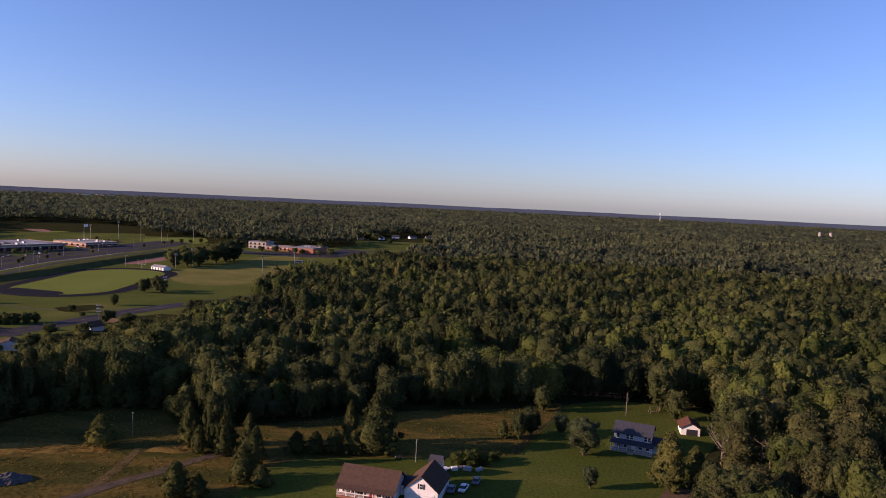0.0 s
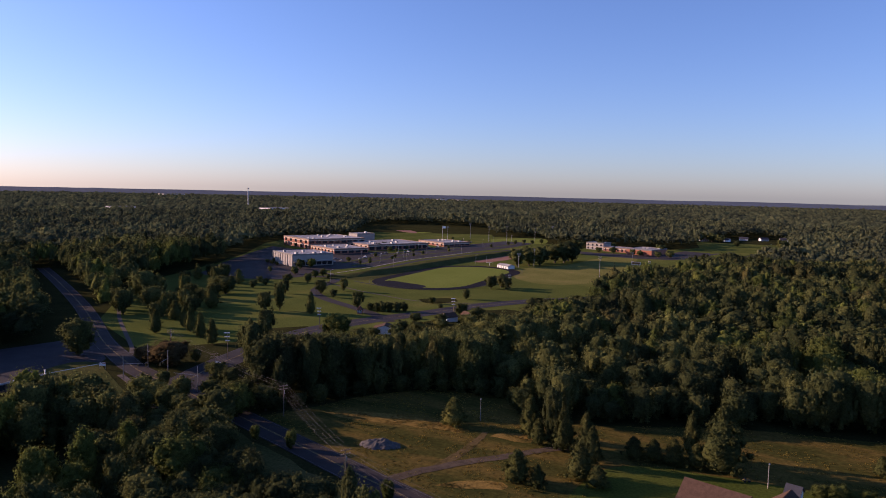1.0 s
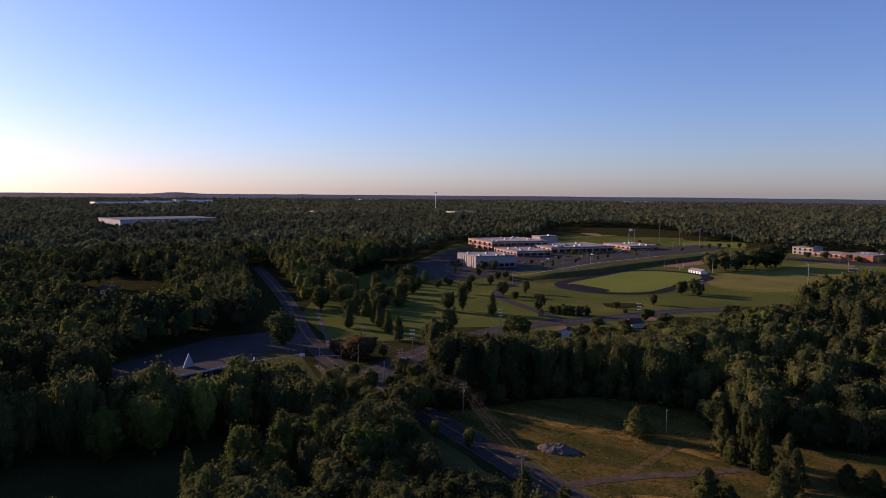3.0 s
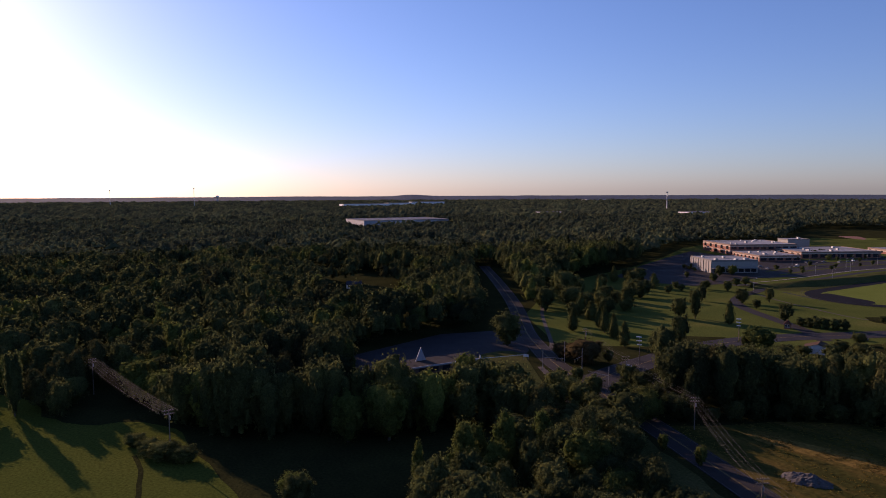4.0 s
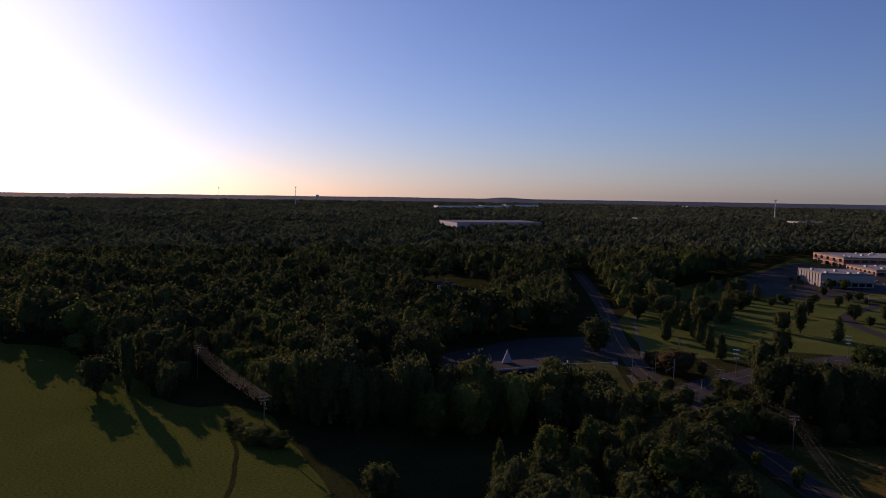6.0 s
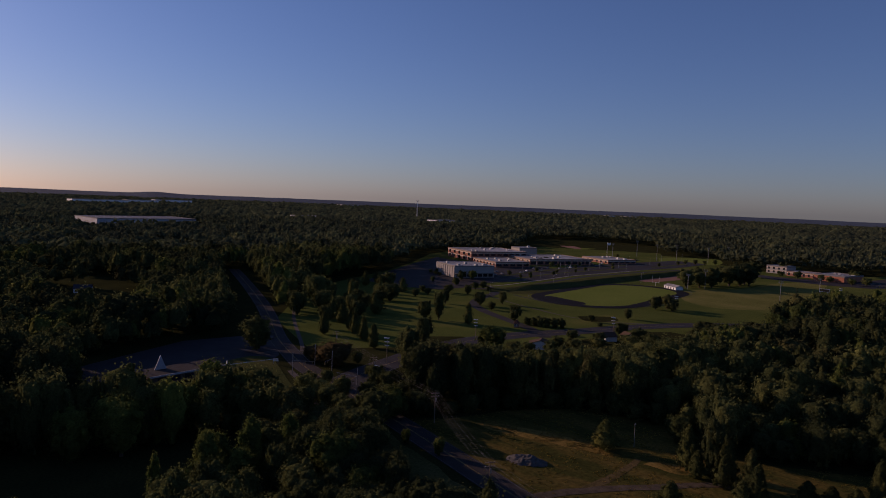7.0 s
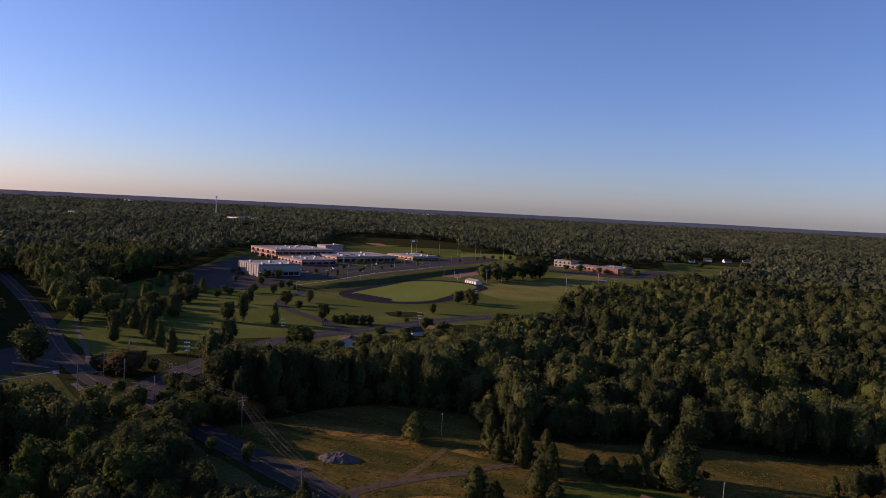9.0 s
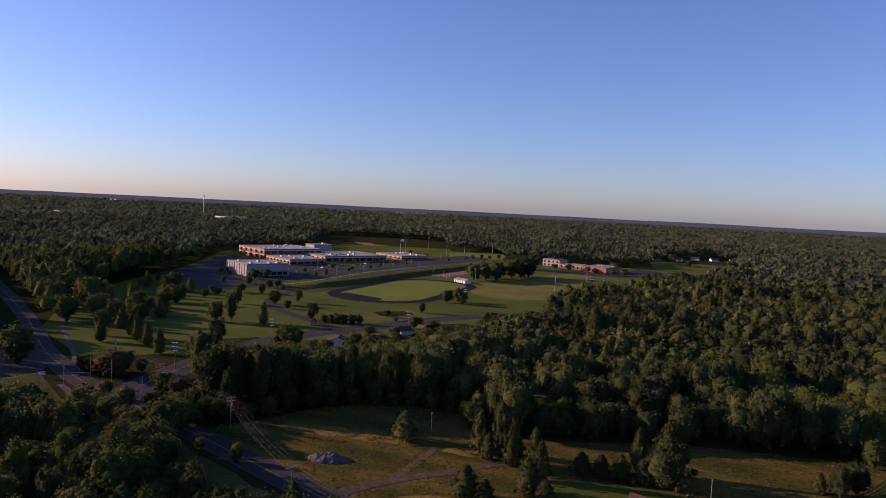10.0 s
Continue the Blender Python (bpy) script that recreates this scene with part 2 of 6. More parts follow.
def smooth_line(points, step=6.0):
    """Points along a Catmull-Rom curve."""
    p = [Vector((*q, 0)) for q in points]
    p = [p[0] * 2 - p[1]] + p + [p[-1] * 2 - p[-2]]
    out = []
    for a, b, c, d in zip(p, p[1:], p[2:], p[3:]):
        n = max(2, int((c - b).length / step))
        for k in range(n):
            t = k / n
            out.append(0.5 * ((2 * b) + (c - a) * t + (2 * a - 5 * b + 4 * c - d) * t * t + (3 * b - a - 3 * c + d) * t ** 3))
    out.append(p[-2].copy())
    return out


def ribbon(points, width, z, shift=0.0, dash=0, thick=0.0, closed=False, bm=None):
    """A strip along a line of points, with its width, height and sideways shift."""
    bm = bm or bmesh.new()
    rows = []
    for i, p in enumerate(points):
        a, b = points[max(0, i - 1)], points[min(len(points) - 1, i + 1)]
        if closed:
            a, b = points[i - 1], points[(i + 1) % len(points)]
        t = (b - a).normalized()
        n = Vector((-t.y, t.x, 0))
        w = width
        rows.append([bm.verts.new(p + n * (shift + s * w / 2) + Vector((0, 0, z))) for s in (-1, 1)])
    pairs = list(zip(rows, rows[1:])) + ([(rows[-1], rows[0])] if closed else [])
    for i, (a, b) in enumerate(pairs):
        if dash and i % dash:
            continue
        bm.faces.new((a[0], b[0], b[1], a[1]))
    return bm


def flat(name, points, z, material, label, category, wobble=0.0, step=5.0, curve=True):
    """A patch of ground cover with a slightly uneven edge."""
    line = smooth_line(list(points) + [points[0]], step)[:-1] if curve else [Vector((*p, 0)) for p in points]
    bm = bmesh.new()
    vs = [bm.verts.new((p.x + wobble * noise.noise(p * 0.11), p.y + wobble * noise.noise(p * 0.11 + Vector((40, 0, 0))), z)) for p in line]
    f = bm.faces.new(vs)
    f.normal_update()
    if f.normal.z < 0:
        f.normal_flip()
    bmesh.ops.triangulate(bm, faces=[f])
    me = bpy.data.meshes.new(name)
    bm.to_mesh(me)
    bm.free()
    me.materials.append(material)
    return tagged(new(name, me), label, category, kind="structure")


def rolling(r):
    """The land's height: flat nearby, rising a little far off."""
    t = np.clip((r - 1200) / 2700, 0, 1)
    return 8 * t * t * (3 - 2 * t)


# ---- ground ----
def build_ground():
    radii = [0, 60, 120, 200, 300, 450, 650, 900, 1200, 1500, 1900, 2400, 2900, 3400, 3900, 4300, 4600, 4900]
    n = 120
    bm = bmesh.new()
    rings = []
    for r in radii[1:]:
        z = float(rolling(r))
        rings.append([bm.verts.new((r * math.cos(2 * math.pi * k / n), r * math.sin(2 * math.pi * k / n), z)) for k in range(n)])
    c = bm.verts.new((0, 0, 0))
    for k in range(n):
        bm.faces.new((c, rings[0][k], rings[0][(k + 1) % n]))
        for a, b in zip(rings, rings[1:]):
            bm.faces.new((a[k], b[k], b[(k + 1) % n], a[(k + 1) % n]))
    tagged(new("ground", finish("ground", bm, SOIL)), "dark woodland floor of leaf litter and undergrowth", "ground", kind="structure")


build_ground()

# clearings in the woods
GLADE_MEADOW = [(-158, 170), (-145, 191), (-139, 209), (-122, 229), (-92, 235), (-76, 216), (-54, 222), (-39, 230), (-13, 242), (28, 252), (50, 260), (64, 267), (84, 267), (100, 262), (106, 244), (96, 224), (82, 205), (68, 178), (58, 150), (45, 95), (-10, 112), (-75, 134), (-150, 154)]
GLADE_ROAD = [(-72, 152), (-110, 160), (-150, 172), (-160, 170), (-152, 154), (-112, 142), (-80, 132), (60, 90), (60, 112)]
GLADE_JUNCTION = [(-480, 336), (-580, 388), (-585, 362), (-470, 298), (-360, 240), (-312, 205), (-318, 179), (-299, 119), (-245, 100), (-249, 168), (-240, 176), (-212, 158), (-200, 158), (-206, 176), (-196, 184), (-204, 205), (-208, 230), (-225, 232), (-240, 215), (-280, 225), (-350, 262)]
GLADE_PARK = [(-264, 215), (-253, 232), (-240, 250), (-256, 276), (-236, 300), (-213, 284), (-200, 300), (-188, 350), (-176, 400), (-152, 432), (-190, 470), (-205, 520), (-190, 545), (-158, 560), (-146, 640), (-130, 700), (-122, 770), (-110, 860), (-60, 980), (-20, 1120), (-10, 1300), (-60, 1400), (-130, 1330), (-150, 1200), (-130, 1080), (-160, 1010), (-240, 990), (-275, 940), (-350, 1010), (-380, 1100), (-460, 1080), (-560, 1290), (-740, 1370), (-820, 1270), (-720, 1060), (-620, 930), (-662, 783), (-644, 727), (-560, 600), (-505, 500), (-475, 430), (-440, 350), (-340, 250)]
GLADE_FIELD = [(-380, -70), (-360, -44), (-318, -26), (-292, -8), (-266, -2), (-250, 8), (-242, 26), (-214, 40), (-184, 45), (-160, 49), (-100, 30), (-70, -40), (-120, -160), (-260, -220), (-420, -160), (-420, -90)]
GLADE_LINE = [(-209, 36), (-292, 20), (-292, 8), (-209, 24)]
GLADE_WAREHOUSE = [(-1365, 560), (-1525, 580), (-1505, 800), (-1335, 790)]
GLADE_VERGE = [(-158, 160), (-80, 134), (40, 98), (40, 84), (-80, 122), (-150, 146)]
GLADE_HOUSES = [(-212, 284), (-186, 284), (-182, 316), (-160, 345), (-156, 372), (-192, 370), (-192, 345), (-206, 296)]
GLADE_POLES = [(-96, 143), (-147, 180), (-200, 200), (-201, 193), (-150, 172), (-100, 137)]
GLADE_HOLLOW = [(-720, 90), (-700, 165), (-660, 222), (-600, 244), (-545, 262), (-536, 236), (-600, 214), (-640, 196), (-672, 150), (-690, 85)]
GLADE_CROFT = [(-535, 190), (-530, 226), (-500, 240), (-440, 222), (-425, 190), (-430, 165), (-455, 172), (-500, 180)]
GLADE_SHADE = [(-226, 36), (-208, 48), (-194, 68), (-188, 84), (-186, 98), (-177, 113), (-167, 124), (-160, 118), (-166, 104), (-168, 94), (-158, 88), (-145, 77), (-136, 44), (-110, 30), (-160, 40), (-214, 36)]
# each with the height up to which trees in front must not cover it
GLADES = [(GLADE_MEADOW, 14), (GLADE_ROAD, 9), (GLADE_VERGE, 0), (GLADE_JUNCTION, 12), (GLADE_PARK, 14), (GLADE_FIELD, 14), (GLADE_LINE, 9), (GLADE_WAREHOUSE, 9), (GLADE_POLES, 3), (GLADE_HOUSES, 3), (GLADE_SHADE, 14), (GLADE_HOLLOW, 3), (GLADE_CROFT, 8)]

flat("meadow", [(-157, 168), (-145, 189), (-138, 209), (-121, 228), (-92, 233), (-76, 214), (-54, 221), (-13, 241), (28, 251), (49, 259), (30, 212), (20, 201), (-12, 197), (-44, 187), (-42, 150), (-75, 139), (-110, 150)], 0.03, MEADOW, "dry golden-brown meadow grass with green patches", "meadow", 2.0)
flat("lawn", [(48, 257), (64, 266), (84, 266), (100, 258), (104, 243), (94, 224), (82, 205), (66, 178), (58, 150), (45, 95), (-10, 112), (-44, 140), (-44, 187), (-12, 197), (20, 201), (30, 212)], 0.06, LAWN, "mown green lawn round the two houses", "lawn", 1.0)
flat("park_grass", GLADE_PARK, 0.03, PARK, "short park and school grass, green to straw yellow", "grass", curve=False)
flat("hay_field", GLADE_FIELD, 0.03, HAYFIELD, "smooth green hay field beside the woods", "field", 2.0)
# SOIL on grass: woodland shade over these two clearings put into the colour
flat("shade_painted_clearing", GLADE_SHADE, 0.045, SOIL, "grass clearing between the woods, its shade painted dark", "grass", 1.0)
flat("croft_grass", GLADE_CROFT, 0.03, SOIL, "grass round a lone house, woodland shade painted dark", "grass", 1.0)
# darker ROUGH in place of LAWN puts the trees' shade into the verge
flat("verge", GLADE_VERGE, 0.03, ROUGH, "roadside verge, rough grass darkened for tree shade", "grass", 1.5)


# ---- roads ----
def road(name, points, width, material, label, z=0.1, lines=True, centre=PAINT_Y):
    line = smooth_line(points, 8)
    ob = tagged(new(name, finish(name, ribbon(line, width, z), material)), label, "road", kind="structure")
    if lines:
        for s in (-0.18, 0.18):
            part("centre_line", ribbon(line, 0.16, z + 0.02, s), centre, ob)
        for s in (-1, 1):
            part("edge_line", ribbon(line, 0.12, z + 0.02, s * (width / 2 - 0.5)), LINE_W, ob)
    return ob


road("road_main", [(120, 88), (0, 120), (-79, 142.5), (-103, 150), (-132, 159.5), (-165, 170), (-200, 180), (-234, 190), (-261, 202), (-297, 220), (-358, 257), (-415, 289), (-506, 337), (-590, 380)], 10.0, ASPHALT, "grey two-lane asphalt road with yellow centre lines", 0.14)
road("road_cross", [(-201, 176), (-212, 203), (-220, 235), (-226, 265), (-226, 300), (-217, 335), (-203, 368), (-188, 410), (-168, 448), (-130, 495)], 15.0, OLD_ASPHALT, "wide worn asphalt side road between park and woods", 0.12)
road("campus_drive", [(-205, 335), (-225, 350), (-249, 363), (-287, 383), (-312, 405), (-326, 432), (-334, 458), (-352, 485), (-385, 505), (-400, 520)], 7.5, ASPHALT, "asphalt driveway leading to the school", 0.10, False)
road("school_road", [(-366, 470), (-354, 496), (-350, 524), (-357, 590), (-362, 654), (-358, 705), (-352, 758), (-342, 815), (-328, 872), (-290, 898), (-240, 884), (-170, 862), (-120, 900), (-95, 990)], 6.5, OLD_ASPHALT, "pale worn asphalt road past the sports fields", 0.10, False)


def worn_path(name, points, width, material, label, z, taper=0.0):
    """A track with ragged, wandering edges."""
    line = smooth_line(points, 1.2)
    sides = ([], [])
    for i, p in enumerate(line):
        t = (line[min(len(line) - 1, i + 1)] - line[max(0, i - 1)]).normalized()
        for k, side in enumerate((-1, 1)):
            w = width / 2 * (1 - taper * i / len(line)) + 0.45 * noise.noise(p * 0.35 + Vector((0, 0, 9 * k))) + 0.25 * noise.noise(p * 1.1 + Vector((0, 0, 5 * k)))
            sides[k].append((p.x - t.y * side * w, p.y + t.x * side * w))
    return flat(name, sides[0] + sides[1][::-1], z, material, label, "track", curve=False)


worn_path("gravel_drive", [(-93, 147), (-88, 158.3), (-83, 165.8), (-78, 173), (-72.3, 179.6), (-64, 190.5), (-53, 200)], 3.9, DRIVE, "pale dusty gravel driveway across the meadow", 0.10, 0.2)
worn_path("dirt_track", [(-84.6, 165), (-84, 172), (-83.5, 180), (-83.7, 188), (-84.6, 196)], 3.6, FADED, "faint dirt track worn through the meadow", 0.07, 0.5)
# taller golden grass in the meadow
GOLD_BANDS = ([(-138.8, 185.5), (-129, 185), (-116.6, 187), (-105.6, 189.5), (-96.3, 190.5), (-90, 192), (-98.7, 196.5), (-109.4, 197.8), (-121.4, 195.5), (-133.7, 190.8)],
              [(-82, 193), (-74, 193.5), (-68, 197), (-72, 200.5), (-80, 198)],
              [(-80, 153), (-72, 155.5), (-63, 160), (-66, 163.5), (-76, 159)])
for band in GOLD_BANDS:
    flat("tall_grass", band, 0.045, GOLD, "tall golden dry grass in the meadow", "grass", 1.6, 2.0)
road("footpath", [(-362, 280), (-340, 263), (-317, 247), (-290, 229), (-268, 214), (-258, 205)], 2.0, GRAVEL, "pale concrete footpath through the park grass", 0.10, False)
road("croft_drive", [(-420, 166), (-436, 172), (-455, 184), (-475, 192), (-498, 198)], 3.0, GRAVEL, "pale gravel drive to the lone house", 0.1, False)
road("lot_drive", [(-235, 182), (-228, 179), (-214, 173), (-201, 166), (-189, 160)], 2.6, GRAVEL, "pale concrete drive beside the junction", 0.18, False)
road("field_track", [(-212, 21), (-200, 21.5), (-190, 20), (-176, 18), (-150, 10)], 1.3, SOIL, "narrow dark worn track in the hay field", 0.08, False)
flat("parking_lot", [(-293, 116), (-316, 178), (-306, 222), (-262, 196), (-246, 175), (-256, 140), (-262, 104)], 0.09, OLD_ASPHALT, "empty grey asphalt parking lot", "parking lot", 0.5, curve=False)
flat("school_parking", [(-385, 520), (-374, 470), (-378, 440), (-415, 425), (-455, 430), (-500, 500), (-555, 600), (-600, 690), (-470, 650), (-455, 715), (-430, 800), (-405, 1000), (-352, 985), (-350, 880), (-362, 800), (-368, 720), (-374, 650), (-368, 580)], 0.09, ASPHALT, "wide asphalt school parking lot", "parking lot", 0.5, curve=False)
lot = bpy.data.objects["school_parking"]
road("lot_path", [(-368, 492), (-366, 530), (-370, 590), (-374, 650), (-368, 720), (-362, 790)], 1.6, CONCRETE, "pale path along the school lot's edge", 0.12, False)
road("field_path", [(-322, 470), (-300, 462), (-270, 458), (-244, 470), (-226, 500), (-215, 540)], 2.0, OLD_ASPHALT, "narrow asphalt path round the running track", 0.1, False)
road("park_path", [(-338, 452), (-300, 432), (-262, 418), (-232, 410), (-205, 416), (-185, 430)], 1.6, GRAVEL, "narrow pale path across the park grass", 0.1, False)
flat("dark_park_patch", [(-233, 417), (-224, 428), (-214, 434), (-206, 424), (-211, 410), (-220, 405)], 0.1, SOIL, "dark ground patch in the park grass", "soil", 1.0)
flat("clay_infield", [(-330, 707), (-328, 822), (-296, 800), (-289, 725), (-302, 675)], 0.07, CLAY, "reddish clay practice field", "sports field", 2.0)


# running track and turf
def oval(cx, cy, half_straight, radius, turn, n=28):
    u, v = Vector((math.cos(turn), math.sin(turn), 0)), Vector((-math.sin(turn), math.cos(turn), 0))
    pts = []
    for s in (1, -1):
        for k in range(n + 1):
            a = math.pi * k / n - math.pi / 2
            pts.append(Vector((cx, cy, 0)) + s * (u * (half_straight + radius * math.cos(a)) + v * radius * math.sin(a)))
    return pts


OVAL = (-273.0, 549.0, 47.5, 36.0, radians(93.0))
track = tagged(new("running_track", finish("running_track", ribbon(oval(OVAL[0], OVAL[1], OVAL[2], OVAL[3] + 5, OVAL[4]), 10.5, 0.12, closed=True), RUBBER)), "dark running track round the football field", "running track", kind="structure")
bm = bmesh.new()
bm.faces.new([bm.verts.new(p + Vector((0, 0, 0.10))) for p in oval(*OVAL)])
tagged(new("football_field", finish("football_field", bm, PITCH)), "bright green mown football field inside the track", "sports field", kind="structure")


def embankment(points, width, high):
    """A long grassy bank between the school's level and the track."""
    line = smooth_line(points, 10)
    bm = bmesh.new()
    rows = []
    for i, p in enumerate(line):
        a, b = line[max(0, i - 1)], line[min(len(line) - 1, i + 1)]
        t = (b - a).normalized()
        n = Vector((-t.y, t.x, 0))
        e = min(1, i / 4, (len(line) - 1 - i) / 4)
        rows.append([bm.verts.new(p + n * width * u + Vector((0, 0, 0.04 + high * e * h * (1 + 0.15 * noise.noise(p * 0.05))))) for u, h in ((-0.5, 0), (-0.2, 0.75), (-0.05, 1), (0.1, 1), (0.5, 0))])
    for a, b in zip(rows, rows[1:]):
        for i in range(4):
            bm.faces.new((a[i], a[i + 1], b[i + 1], b[i]))
    tagged(new("embankment", finish("embankment", bm, ROUGH)), "long rough grassy embankment above the running track", "embankment", kind="structure")


embankment([(-352, 470), (-338, 515), (-331, 560), (-326, 650), (-318, 760), (-312, 840)], 20, 3.6)

flat("rough_slope", [(-345, 492), (-344, 524), (-350, 590), (-354, 654), (-344, 758), (-333, 830), (-322, 820), (-327, 740), (-328, 666), (-323, 577), (-316, 513), (-318, 480), (-336, 477)], 0.05, ROUGH, "rough grass slope beside the school road", "grass", 2.0)
flat("lot_island", [(-441, 703), (-450, 746), (-443, 823), (-441, 850), (-430, 828), (-433, 766), (-430, 706)], 0.15, PARK, "grass island in the school parking lot", "grass", 0.5)
flat("field_margin", [(-235, 440), (-150, 415), (-105, 500), (-95, 640), (-150, 620), (-205, 540)], 0.02, PARK, "short grass at the edge of the woods", "grass", 1.0)
# ROUGH, not LAWN: the shade on this grass is held in its colour
flat("lot_lawn", [(-253, 163), (-266, 171), (-268, 184), (-258, 190), (-243, 182), (-222, 172), (-207, 163), (-207, 150), (-218, 144), (-240, 150)], 0.13, ROUGH, "grass beside the empty parking lot, darkened for shade", "grass", 1.0)
for points in ([(-388, 560), (-396, 620), (-397, 680), (-390, 740), (-383, 800)], [(-412, 575), (-420, 640), (-421, 700), (-413, 770), (-405, 840)], [(-374, 850), (-371, 900), (-372, 960)]):
    road("lot_island_strip", points, 3.4, PARK, "narrow grass island with young trees in the school lot", 0.13, False)["category"] = "grass"
flat("bare_patch", [(60, 177), (64, 183), (70, 184), (73, 180), (72, 176), (64, 174)], 0.09, DIRT, "bare reddish earth under the trees", "soil", 0.6)

flat("track_apron", [(-300, 477), (-286, 467), (-258, 467), (-262, 480), (-282, 486), (-301, 490)], 0.135, RUBBER, "dark asphalt apron at the end of the football field", "sports field", 0.5)
flat("ball_field", [(-745, 1212), (-766, 1329), (-739, 1403), (-609, 1166), (-605, 1070), (-662, 1106)], 0.06, PITCH, "bright green ball field beyond the school", "sports field", 2.0)
flat("ball_infield", [(-734, 1194), (-662, 1106), (-605, 1070), (-631, 1115), (-699, 1174)], 0.1, CLAY, "orange clay infield of the ball field", "sports field", 1.0)
flat("practice_field", [(-439, 1021), (-388, 1109), (-341, 1002), (-372, 930), (-402, 944)], 0.06, PITCH, "bright green practice field behind the trees", "sports field", 2.0)

# painted bays in the school lot
for row in range(4):
    bm = bmesh.new()
    for k in range(24):
        x, y = -408 - row * 9 - k * 0.6, 590 + k * 8 + row * 3
        vs = [bm.verts.new((x + a, y + b, 0.125)) for a, b in ((0, 0), (5, 1.4), (4.95, 1.58), (-0.05, 0.18))]
        bm.faces.new(vs)
    part("bay_lines", bm, LINE_W, lot)

flat("dry_field", [(-245, 621), (-240, 662), (-218, 707), (-209, 809), (-176, 864), (-155, 703), (-153, 596), (-167, 559), (-193, 548), (-222, 573)], 0.05, STRAW, "dry yellow-green practice field beside the woods", "sports field", 2.0)


# ---- trees ----
def profile(kind, s):
    """Half the crown's width at the share s of its height."""
    s = np.clip(s, 0, 1)
    if kind == "cedar":
        return 0.5 * np.minimum(1, (s / 0.16) ** 0.6) * (1 - s) ** 0.62 * 1.13
    if kind == "pine":
        return 0.5 * np.minimum(1, (s / 0.25) ** 0.7) * (1 - s) ** 0.5 * 1.1
    if kind == "spire":
        return 0.5 * np.minimum(1, (s / 0.3) ** 0.6) * (1 - s) ** 0.4 * 1.12
    return 0.5 * np.sqrt(np.clip(1 - np.abs(2 * s - 1.12) ** 2.4 / 1.2, 0, 1))


def dome(sides, rings, rnd):
    """A rough ball of unit radius: rings from low to high and one top point."""
    up = np.linspace(-0.75, 0.72, rings)
    ang = np.arange(sides) * 2 * np.pi / sides
    p = []
    for i, z in enumerate(up):
        a = ang + (i % 2) * np.pi / sides + rnd.uniform(-0.25, 0.25, sides) * 5 / sides
        r = np.sqrt(1 - z * z) * rnd.uniform(0.85, 1.12, sides)
        p.append(np.stack([r * np.cos(a), r * np.sin(a), np.full(sides, z) + rnd.uniform(-0.12, 0.12, sides)], -1))
    p = np.concatenate(p + [np.array([[0, 0, 1.05]])])
    t = []
    for i in range(rings - 1):
        for j in range(sides):
            q, n = i * sides + j, i * sides + (j + 1) % sides
            t += [(q, n, n + sides), (q, n + sides, q + sides)]
    for j in range(sides):
        t.append(((rings - 1) * sides + j, (rings - 1) * sides + (j + 1) % sides, rings * sides))
    return p, np.array(t)


